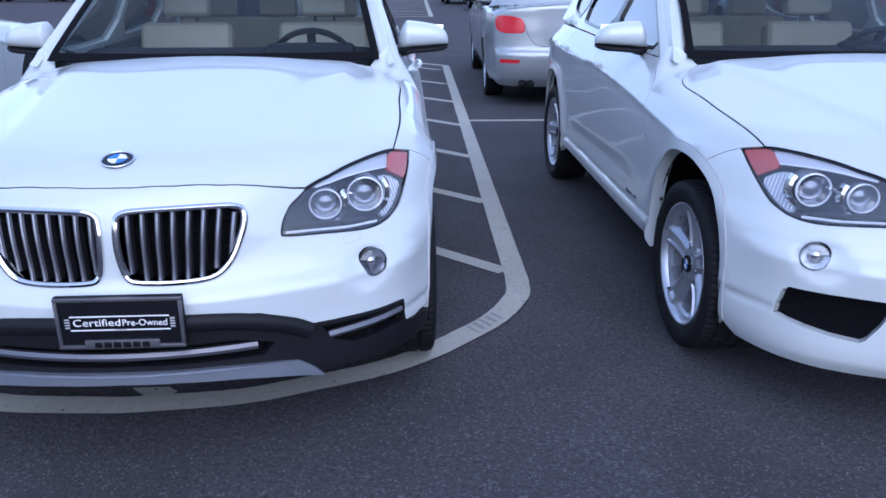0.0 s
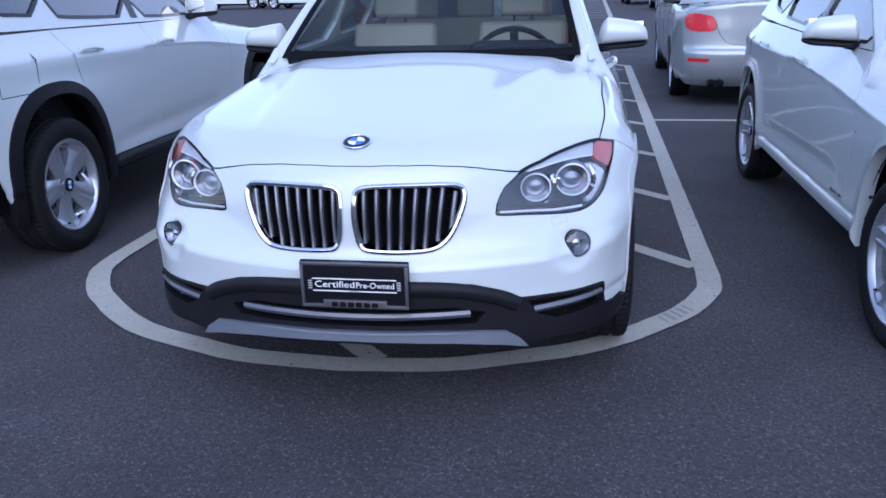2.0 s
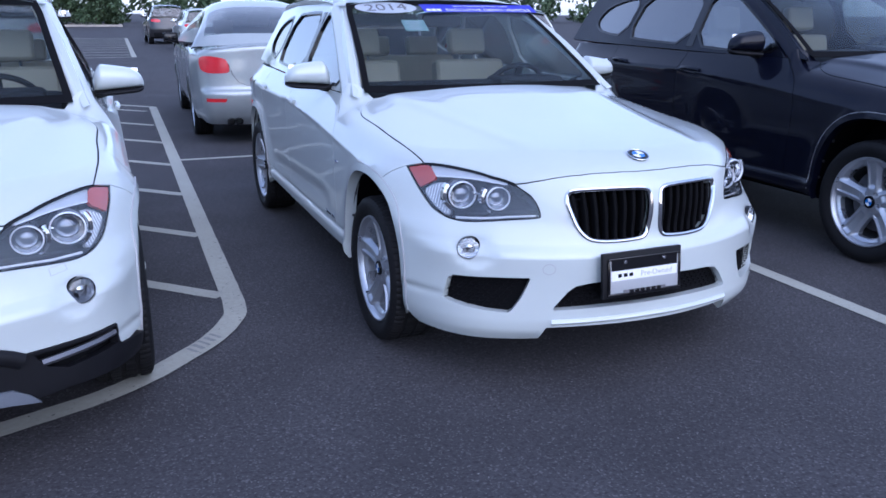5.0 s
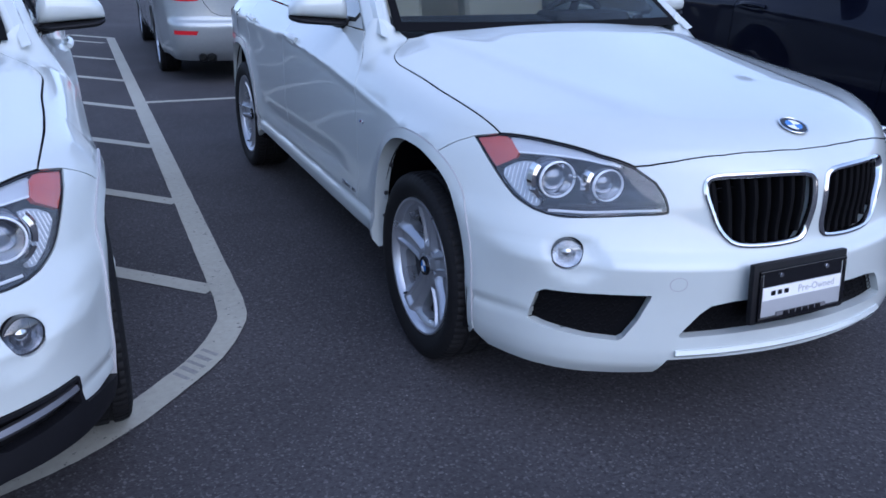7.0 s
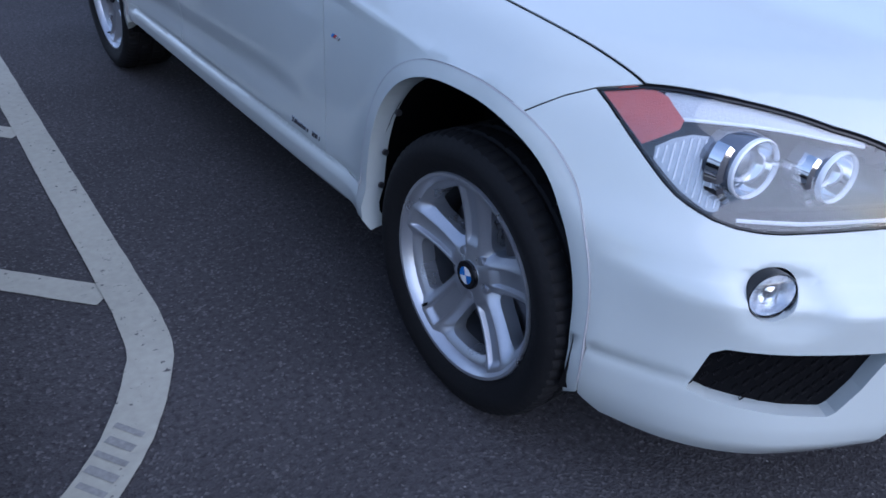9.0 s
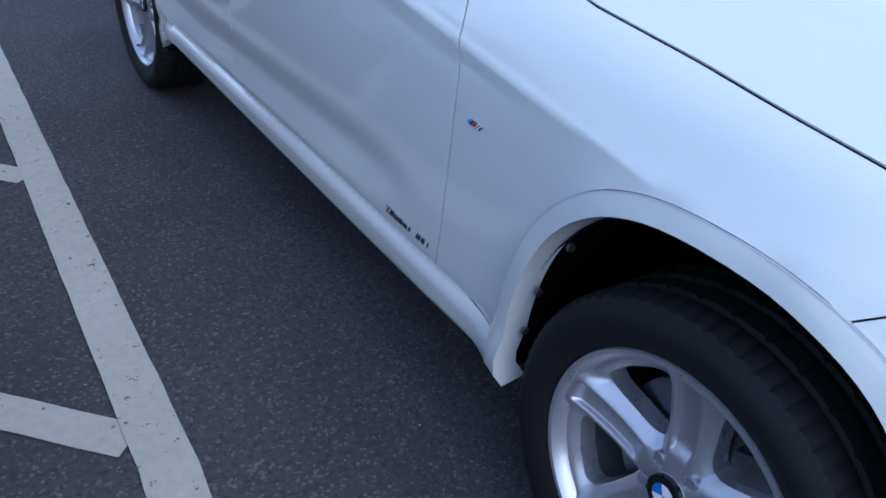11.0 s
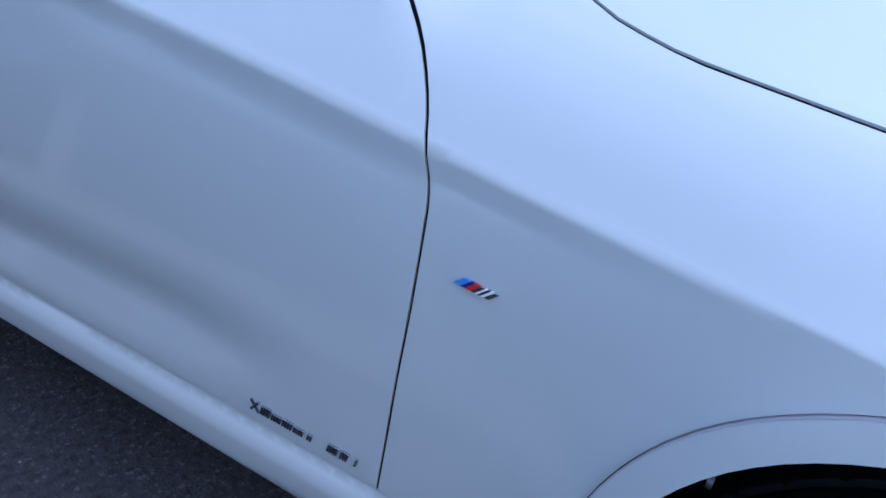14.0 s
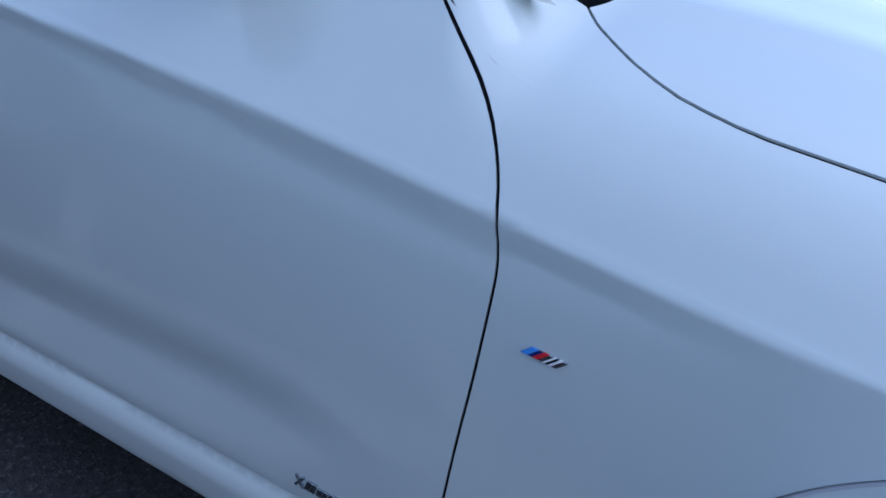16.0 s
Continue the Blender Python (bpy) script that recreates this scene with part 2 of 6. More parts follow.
def round_bar(w, h, n=8):
    return [(w / 2 * math.cos(2 * math.pi * i / n), h / 2 * math.sin(2 * math.pi * i / n)) for i in range(n)]


def words(name, text, size, m, mat, parent, width=None, depth=0.0006):
    cu = bpy.data.curves.new(name, "FONT")
    cu.body, cu.size, cu.extrude, cu.align_x, cu.align_y = text, size, depth, "CENTER", "CENTER"
    cu.resolution_u = 3
    tmp = bpy.data.objects.new(name, cu)
    scene.collection.objects.link(tmp)
    bpy.context.view_layer.update()
    me = bpy.data.meshes.new_from_object(tmp.evaluated_get(bpy.context.evaluated_depsgraph_get()))
    bpy.data.objects.remove(tmp)
    me.materials.clear()
    me.materials.append(mat)
    if width:
        xs = [v.co.x for v in me.vertices]
        me.transform(Matrix.Diagonal((width / (max(xs) - min(xs)), 1, 1, 1)))
    ob = new(name, me)
    ob.parent, ob.matrix_local = parent, m
    return ob


# ---- the body of a compact sport utility car: nose towards -y, front axle at y = 0 ----
AX = 2.76
SIDE = pchip([.15, .20, .24, .30, .355, .375, .395, .46, .55, .66, .78, .845, .868, .92, .98, 1.05, 1.12], [.79, .805, .823, .838, .842, .838, .846, .846, .848, .853, .858, .859, .850, .826, .797, .760, .73])
TAPER = pchip([-.9, -.6, -.377, -.257, -.12, .1, .6, 2.4, 2.8, 3.2, 3.6], [.2, .085, .035, .024, .010, 0, 0, 0, .004, .03, .10])
NOSE = pchip([.15, .20, .25, .30, .40, .50, .545, .558, .597, .615, .64, .70, .80, .86, .92], [-.78, -.82, -.858, -.866, -.866, -.868, -.868, -.863, -.832, -.828, -.827, -.830, -.816, -.786, -.70])
SWEEP = pchip([.20, .35, .46, .56, .61, .69, .80, .86], [.47, .49, .50, .475, .52, .67, .78, .84])
CREST = pchip([-1.0, -.85, -.775, -.706, -.5, -.2, .2, .5, .8], [.78, .845, .880, .906, .941, .976, 1.013, 1.045, 1.070])
TAIL = pchip([.20, .30, .45, .60, .80, .95, 1.1], [3.42, 3.52, 3.58, 3.60, 3.56, 3.50, 3.46])


def arch_r(y, z, c, ry=0.365, rz=0.385):
    return np.sqrt(((y - c) / ry) ** 2 + ((z - .375) / rz) ** 2)


def body_f(x, y, z):
    """Below nought inside the body, above it outside."""
    x = np.abs(x)
    lift = .11 * (np.clip(y, .1, 2.4) - .6) * np.exp(-((z - .86) / .10) ** 2)
    w = SIDE(z - lift) - TAPER(y)
    u = z - lift - .848
    w = w - .0038 * np.exp(-np.abs(u + .03) / .06) * ramp(-u, -.008, .026) * ramp(y, .26, .62) * (1 - ramp(y, 2.9, 3.3))
    w = w + .017 * np.exp(-((z - .340) / .043) ** 8) * ramp(y, .26, .37) * (1 - ramp(y, 2.30, 2.38))
    w = w - .009 * np.exp(-((z - .485 + .03 * (y - 1.2)) / .045) ** 2) * ramp(y, .72, 1.0) * (1 - ramp(y, 2.1, 2.4))
    for c in (0, AX):
        w = w + .020 * np.exp(-((arch_r(y, z, c) - 1.0) / .20) ** 2) * (1 - ramp(z, .74, .90))
    front = NOSE(z) + SWEEP(z) * x * x + .1 * x ** 6 - y
    front = front + .020 * np.exp(-(((x - .652) / .064) ** 2 + ((z - .560) / .056) ** 2) ** 2.4)
    back = y - (TAIL(z) - .22 * x * x - .25 * x ** 6)
    ridge = .33 + .16 * (y + .7)
    top = z - (CREST(y) - .13 * x * x + .028 * np.maximum(1 - (x / .80) ** 4, 0) ** 1.5 * ramp(y, -.25, .6) + .010 * np.exp(-((x - ridge) / np.where(x > ridge, .042, .11)) ** 2) * ramp(y, -.75, -.4)) - .6 * ramp(y, .62, 1.1)
    f = smax(front, x - w, .12)
    f = smax(f, back, .12)
    return smax(f, top, .075)


SHAPE = [body_f, AX]


def shape(x, y, z):
    return SHAPE[0](x, y, z)


def solve(f, lo, hi):
    """Where f, below nought at lo and above it at hi, crosses nought."""
    lo, hi = np.array(lo, float), np.array(hi, float)
    for _ in range(34):
        mid = (lo + hi) / 2
        neg = f(mid) < 0
        lo, hi = np.where(neg, mid, lo), np.where(neg, hi, mid)
    return (lo + hi) / 2


TURN = 0.8


def from_front(q):
    a, z = q[:, 0] / TURN, q[:, 1]
    r = solve(lambda r: shape(r * np.sin(a), -r * np.cos(a), z), np.full(len(q), .1), np.full(len(q), 1.3))
    return np.stack([r * np.sin(a), -r * np.cos(a), z], 1)


def from_back(q):
    a, z = q[:, 0] / TURN, q[:, 1]
    r = solve(lambda r: shape(r * np.sin(a), SHAPE[1] + r * np.cos(a), z), np.full(len(q), .1), np.full(len(q), 1.9))
    return np.stack([r * np.sin(a), SHAPE[1] + r * np.cos(a), z], 1)


def from_side(q):
    y, z = q[:, 0], q[:, 1]
    x = solve(lambda x: shape(x, y, z), np.full(len(q), .2), np.full(len(q), 1.1))
    return np.stack([x, y, z], 1)


def from_top(q):
    x, y = q[:, 0], q[:, 1]
    z = solve(lambda z: shape(x, y, z), np.full(len(q), .4), np.full(len(q), 1.3))
    return np.stack([x, y, z], 1)


def normal_of(p):
    e, g = 1e-4, np.zeros((len(p), 3))
    for i in range(3):
        d = np.zeros(3)
        d[i] = e
        a, b = p + d, p - d
        g[:, i] = shape(a[:, 0], a[:, 1], a[:, 2]) - shape(b[:, 0], b[:, 1], b[:, 2])
    return g / (np.linalg.norm(g, axis=1)[:, None] + 1e-12)


def to_s(x, z):
    """Where a point of the nose, given from straight ahead, lies on its unrolled sheet."""
    x, z = np.array(x, float), np.array(z, float)
    y = solve(lambda y: -shape(x, y, z), np.full(x.shape, -1.2), np.full(x.shape, .2))
    return np.stack([np.arctan2(x, -y) * TURN, z], -1)


def s_of(points):
    p = np.array(points, float)
    return np.stack([np.arctan2(p[:, 0], -p[:, 1]) * TURN, p[:, 2]], 1)


def panel(name, lift, outline, holes, mat, parent, step=0.035, depth=0.012, out=0.0, flip=False, label="", guides=()):
    """A pressed panel: the skin on the body's surface and edges turned inwards."""
    v2, faces = sheet(outline, holes, step, guides)
    v = lift(v2)
    n = normal_of(v)
    v = v + n * out
    count = {}
    for f in faces:
        for i in range(len(f)):
            a, b = f[i], f[(i + 1) % len(f)]
            count.setdefault((min(a, b), max(a, b)), []).append((a, b))
    verts, norms, polys = list(v), list(n), []
    vote = sum(np.dot(np.cross(v[f[1]] - v[f[0]], v[f[2]] - v[f[0]]), n[f[0]]) for f in faces)
    if vote < 0:
        faces = [f[::-1] for f in faces]
        turn = -1
    else:
        turn = 1
    polys += faces
    for (a, b), users in count.items():
        if len(users) == 1:
            p, q = users[0] if turn > 0 else users[0][::-1]
            i = len(verts)
            verts += [v[p], v[q], v[q] - n[q] * depth, v[p] - n[p] * depth]
            norms += [(0, 0, 0)] * 4
            polys.append([i + 1, i, i + 3, i + 2])
    verts = np.array(verts)
    norms = np.array(norms)
    if flip:
        verts = verts * (-1, 1, 1)
        norms = norms * (-1, 1, 1)
        polys = [f[::-1] for f in polys]
    return mesh_object(name, verts, polys, mat, parent, norms, True, label)


def seam(parent, lift, path, flip, name="seal", mat=None, w=0.016, a=-0.0065, b=-0.003):
    """The dark rubber at the bottom of a shut line."""
    p = lift(np.array(path, float))
    n = normal_of(p)
    if flip:
        p, n = p * (-1, 1, 1), n * (-1, 1, 1)
    return swept(name, p, n, flat_bar(w, a, b), False, mat or SEAL, parent)


def arc(c, ry, rz, a0, a1, n=40, zc=.375):
    """Part of a wheel arch, from angle a0 to a1, nought at the rear, over the top."""
    t = np.radians(np.linspace(a0, a1, n))
    k = 2 / 2.35
    return np.stack([c + ry * np.sign(np.cos(t)) * np.abs(np.cos(t)) ** k, zc + rz * np.sign(np.sin(t)) * np.abs(np.sin(t)) ** k], 1)


def mirrored(p):
    """A half outline, from the middle round to the middle, with its other half."""
    p = np.array(p, float)
    q = p[::-1] * (-1, 1)
    return np.concatenate([p, q[(np.abs(q[:, 0]) > 1e-6)]])


def both(p):
    p = np.array(p, float)
    return [p, p[::-1] * (-1, 1)]


# lines of the body that several panels share
HL_TOP = np.array([(.484, -.626), (.545, -.557), (.612, -.468), (.675, -.384), (.728, -.310)])
HOOD_EDGE = np.array([(0, -.772), (.06, -.770), (.16, -.755), (.271, -.726), (.34, -.700), (.397, -.676), (.45, -.648), (.484, -.626)])
SHUT = np.array([(.728, -.310), (.739, -.22), (.748, -.10), (.750, .05), (.748, .20), (.752, .32), (.755, .42), (.743, .50), (.712, .56), (.668, .612), (.632, .650)])
WS_BASE = np.array([(.632, .650), (.58, .636), (.45, .605), (.30, .585), (.15, .573), (0, .57)])
TIP = (.780, -.249, .843)
GAP_FRONT = np.array([(-.249, .843), (-.21, .822), (-.17, .792), (-.13, .762)])
HL_LOW = np.array([(.443, .775), (.424, .738), (.418, .700), (.424, .690), (.50, .682), (.60, .668), (.65, .663), (.685, .667)])
HL_OUT = np.array([(.708, -.490, .675), (.722, -.455, .688), (.735, -.415, .709), (.752, -.35, .765), (.768, -.29, .818), (.780, -.249, .843)])
KIDNEY = np.array([(.026, .800), (.10, .805), (.20, .804), (.290, .800), (.325, .792), (.334, .765), (.328, .730), (.305, .665), (.285, .632), (.255, .606), (.21, .599), (.14, .598), (.07, .602), (.040, .608), (.026, .640), (.020, .70), (.020, .76)])
DOOR_GAP = np.array([(0.775, 1.046), (0.722, 0.999), (0.671, 0.951), (0.645, 0.919), (0.626, 0.885), (0.613, 0.845), (0.605, 0.790), (0.609, 0.690), (0.618, 0.570), (0.627, 0.388)])



def smooth_line(p, along, n=34):
    """More points on a line that runs steadily along one of its axes."""
    o = np.argsort(p[:, along])
    t = np.linspace(p[o[0], along], p[o[-1], along], n)
    v = pchip(p[o, along], p[o, 1 - along])(t)
    q = np.stack([t, v] if along == 0 else [v, t], 1)
    return q if p[0, along] < p[-1, along] else q[::-1]


SHUT = smooth_line(SHUT, 1)
DOOR_GAP = smooth_line(DOOR_GAP, 1, 40)
WS_BASE = smooth_line(WS_BASE, 0, 20)
CREASE = [(y, .848 + .11 * (y - .6) + u) for u in (-.060, -.044, -.030, -.019, -.010, -.003, .004, .012, .022) for y in np.arange(.14, 1.75, .016)]
SILLTOP = [(y, z) for z in (.318, .326, .350, .362, .370, .376, .382) for y in np.arange(.45, 2.30, .03)]


def kidney_path():
    k = dense(KIDNEY, .012, True, 2)
    return to_s(k[:, 0], k[:, 1])


SPOKES = {}
# the edge of half a window from the hub outwards, as shares of the rim's radius: along the spoke and off its middle line
WINDOW = {"twin": [(.285, .207), (.33, .185), (.42, .180), (.60, .190), (.74, .205), (.800, .235), (.800, .300), (.770, .362), (.732, .432), (.690, .501)], "star": [(.30, .218), (.35, .205), (.45, .225), (.58, .260), (.69, .300), (.735, .345), (.735, .400), (.70, .450), (.660, .480)], "vee": [(.30, .218), (.36, .165), (.48, .130), (.68, .125), (.80, .140), (.835, .19), (.830, .26), (.80, .345), (.755, .440), (.70, .509)]}


def spoke_mesh(style, rim_r):
    """One spoke with a fifth of hub and rim, from the middle of one window to the middle of the next, along +y."""
    if (style, rim_r) in SPOKES:
        return SPOKES[style, rim_r]
    k = rim_r

    def face(p):
        u, d = p[:, 0] / k, np.abs(p[:, 1]) / k
        r = np.hypot(u, d)
        base = .071 + .022 * r ** 2 - .010 * np.sin(np.pi * np.clip(r, 0, 1))
        if style == "twin":
            mid = .062 + .034 * np.clip(r, 0, 1)
            cut = -.013 * (1 - ramp(d, mid - .014, mid + .014)) * ramp(r, .28, .40) * (1 - ramp(r, .86, .93))
            side = -.026 * ramp(d, mid + .022, mid + .150) ** .8
        elif style == "star":
            cut = -.004 * np.exp(-(d / .05) ** 2) * ramp(r, .3, .5)
            side = -.022 * (d / .30) ** 2
        else:
            cut = 0
            side = -.018 * ramp(d, .07, .15)
        hold = ramp(r, .20, .36)
        rim = ramp(r, .80, .93)
        return base + cut + (side * hold - .007 * (1 - hold) * ramp(d, .06, .14)) * (1 - .55 * rim)
    t36 = radians(36)
    win = dense(np.array(WINDOW[style]) * k, .007, False, 2)
    win[0] = np.array((math.cos(t36), math.sin(t36))) * np.hypot(*win[0])
    win[-1] = np.array((math.cos(t36), math.sin(t36))) * np.hypot(*win[-1])
    a = np.linspace(-t36, t36, 27)
    inner = np.stack([.034 * np.cos(a), .034 * np.sin(a)], 1)
    outer = np.stack([(k - .006) * np.cos(a), (k - .006) * np.sin(a)], 1)
    half = np.concatenate([dense([inner[-1], win[0]], .008, False)[:-1], win, dense([win[-1], outer[-1]], .008, False)[1:-1]])
    out = np.concatenate([inner, half[1:], outer[::-1], (half * (1, -1))[::-1][:-1]])
    run = np.arange(.30, .90, .022) * k
    offs = [(s * (.062 + w) * k, s * .034) for s in (-1, 1) for w in (-.014, -.005, .005, .014, .022, .035)] + [(0, 0)]
    guides = [(u, o + t * u) for o, t in offs for u in run] if style == "twin" else ()
    v2, faces = sheet(out, [], .0065, guides)
    e = 1e-4
    h = face(v2)
    gu, gd = (face(v2 + (e, 0)) - face(v2 - (e, 0))) / (2 * e), (face(v2 + (0, e)) - face(v2 - (0, e))) / (2 * e)
    n = np.stack([np.ones(len(v2)), -gu, -gd], 1)
    n /= np.linalg.norm(n, axis=1)[:, None]
    v = np.stack([h, v2[:, 0], v2[:, 1]], 1)
    verts, norms, polys = list(v), list(n), []
    for f in faces:
        polys.append(f if np.cross(v2[f[1]] - v2[f[0]], v2[f[2]] - v2[f[0]]) > 0 else f[::-1])
    count = {}
    for f in polys:
        for i in range(3):
            count.setdefault(tuple(sorted((f[i], f[(i + 1) % 3]))), []).append((f[i], f[(i + 1) % 3]))
    for u in list(count.values()):
        if len(u) == 1:
            p, q = u[0]
            i = len(verts)
            verts += [v[p], v[q], v[q] - (.034, 0, 0), v[p] - (.034, 0, 0)]
            norms += [(0, 0, 0)] * 4
            polys.append([i + 1, i, i + 3, i + 2])
    me = bpy.data.meshes.new("spoke")
    me.from_pydata([tuple(q) for q in verts], [], [list(map(int, f)) for f in polys])
    me.materials.append(ALLOY)
    me.polygons.foreach_set("use_smooth", [True] * len(polys))
    me.update()
    me.normals_split_custom_set_from_vertices([tuple(q) for q in norms])
    SPOKES[style, rim_r] = me
    return me


def wheel(parent_name, style, parent=None, tyre_r=0.33, rim_r=0.238):
    """A road wheel about the x axis, its outer face towards +x."""
    w = new(parent_name)
    w.parent = parent
    # tyre: a turned section with tread blocks cut into the shoulders
    sec = [(.085, rim_r - .004), (.100, rim_r + .012), (.111, rim_r + .040), (.113, rim_r + .060), (.106, tyre_r - .018), (.098, tyre_r - .006), (.080, tyre_r), (.060, tyre_r), (.056, tyre_r - .007), (.048, tyre_r - .007), (.044, tyre_r), (.010, tyre_r), (.006, tyre_r - .007), (-.006, tyre_r - .007), (-.010, tyre_r), (-.044, tyre_r), (-.048, tyre_r - .007), (-.056, tyre_r - .007), (-.060, tyre_r), (-.080, tyre_r), (-.100, tyre_r - .01), (-.112, tyre_r - .04), (-.108, rim_r + .02), (-.085, rim_r - .004)]
    n, k = 288, len(sec)
    v, f = [], []
    for i in range(n):
        a = 2 * math.pi * i / n
        for j, (x, r) in enumerate(sec):
            cut = .0045 if (i % 4 == 0 and (j in (5, 6, 7, 18) or (j in (10, 11, 14, 15) and i % 8 == 0))) else 0
            v.append((x, (r - cut) * math.cos(a), (r - cut) * math.sin(a)))
    for i in range(n):
        for j in range(k - 1):
            f.append([i * k + j, i * k + j + 1, (i + 1) % n * k + j + 1, (i + 1) % n * k + j])
    bm = bmesh.new()
    vs = [bm.verts.new(q) for q in v]
    for q in f:
        bm.faces.new([vs[i] for i in q])
    part("tyre", bm, RUBBER, w, "black tyre with grooved tread")
    # barrel of the rim with its bright lip
    sec = [(.092, rim_r - .010), (.099, rim_r - .004), (.100, rim_r + .003), (.094, rim_r + .005), (.086, rim_r - .002), (-.09, rim_r - .012), (-.09, rim_r - .022), (.0, rim_r - .030), (.055, rim_r - .024), (.080, rim_r - .016)]
    v, f, k, n = [], [], len(sec), 72
    for i in range(n):
        a = 2 * math.pi * i / n
        v += [(x, r * math.cos(a), r * math.sin(a)) for x, r in sec]
    for i in range(n):
        f += [[i * k + j, i * k + (j + 1) % k, (i + 1) % n * k + (j + 1) % k, (i + 1) % n * k + j] for j in range(k)]
    bm = bmesh.new()
    vs = [bm.verts.new(q) for q in v]
    for q in f:
        bm.faces.new([vs[i] for i in q])
    rim = part("rim", bm, ALLOY, w)
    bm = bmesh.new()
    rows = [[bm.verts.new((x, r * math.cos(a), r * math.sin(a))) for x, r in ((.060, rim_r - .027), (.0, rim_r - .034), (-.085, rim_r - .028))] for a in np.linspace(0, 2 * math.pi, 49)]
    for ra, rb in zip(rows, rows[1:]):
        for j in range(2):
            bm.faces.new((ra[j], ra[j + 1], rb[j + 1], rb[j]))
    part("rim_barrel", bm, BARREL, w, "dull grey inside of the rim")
    # broad cast spokes, each a fifth of the wheel's face, with rounded windows between them
    me = spoke_mesh(style, rim_r)
    for i in range(5):
        ob = new("spoke", me)
        ob.parent = w
        ob.matrix_local = Matrix.Rotation(2 * math.pi * i / 5, 4, "X")
        a1 = 2 * math.pi * (i + .5) / 5
        part("wheel_bolt", disc(.0115, .016, (.057, .055 * math.cos(a1), .055 * math.sin(a1)), "X", 12, bevel=.002), ALLOY, w)
    part("valve", disc(.004, .03, (.080, (rim_r - .030) * math.cos(3.62), (rim_r - .030) * math.sin(3.62)), "X", 8, bevel=.001), SEAL, w)
    part("hub", disc(.040, .05, (.044, 0, 0), "X", 32, .038, .004), ALLOY, w)
    cap = part("hub_cap", disc(.034, .012, (.072, 0, 0), "X", 32, bevel=.002), GLOSSB, w, "black hub cap with a blue and white round badge")
    for q in range(4):
        bm = bmesh.new()
        pts = [(.0785, 0, 0)] + [(.0785, .021 * math.cos(t), .021 * math.sin(t)) for t in np.radians(np.linspace(q * 90, q * 90 + 90, 7))]
        fs = [bm.verts.new(p) for p in pts]
        bm.faces.new(fs)
        part("badge_quarter", bm, BLUE if q % 2 else SNOW, cap)
    part("brake_disc", disc(.165, .022, (-.005, 0, 0), "X", 48, bevel=.003), STEEL, w, "grey steel brake disc")
    part("brake_caliper", block((.06, .07, .15), (.0, .125, .02), .012), STEEL, w)
    return w


def roundel(parent, m, r=0.041):
    """A round badge: dark ring, blue and white quarters."""
    base = part("badge", disc(r, .006, (0, 0, 0), "Z", 40, r * .96, .0015), GLOSSB, parent, "round badge with blue and white quarters")
    base.matrix_local = m
    ringv, ringf = sweep([(r * math.cos(t), r * math.sin(t), .003) for t in np.linspace(0, 2 * math.pi, 40)[:-1]], [(0, 0, 1)] * 39, round_bar(.004, .004, 6), True)
    bm = bmesh.new()
    vs = [bm.verts.new(q) for q in ringv]
    for q in ringf:
        bm.faces.new([vs[i] for i in q])
    part("badge_rim", bm, CHROME, base)
    for q in range(4):
        bm = bmesh.new()
        pts = [(0, 0, .0045)] + [(r * .62 * math.cos(t), r * .62 * math.sin(t), .0045) for t in np.radians(np.linspace(q * 90, q * 90 + 90, 7))]
        bm.faces.new([bm.verts.new(p) for p in pts])
        part("badge_quarter", bm, BLUE if q % 2 else SNOW, base)
    return base


def on_body(lift, a, b, out=0.0, up=(0, 0, 1)):
    """A frame that lies on the body: z outwards, y as near to up as it goes."""
    p = lift(np.array([(a, b)], float))
    n = Vector(normal_of(p)[0])
    y = Vector(up) - n * n.dot(Vector(up))
    y.normalize()
    x = y.cross(n)
    return Matrix.Translation(Vector(p[0]) + n * out) @ Matrix((x, y, n)).transposed().to_4x4()


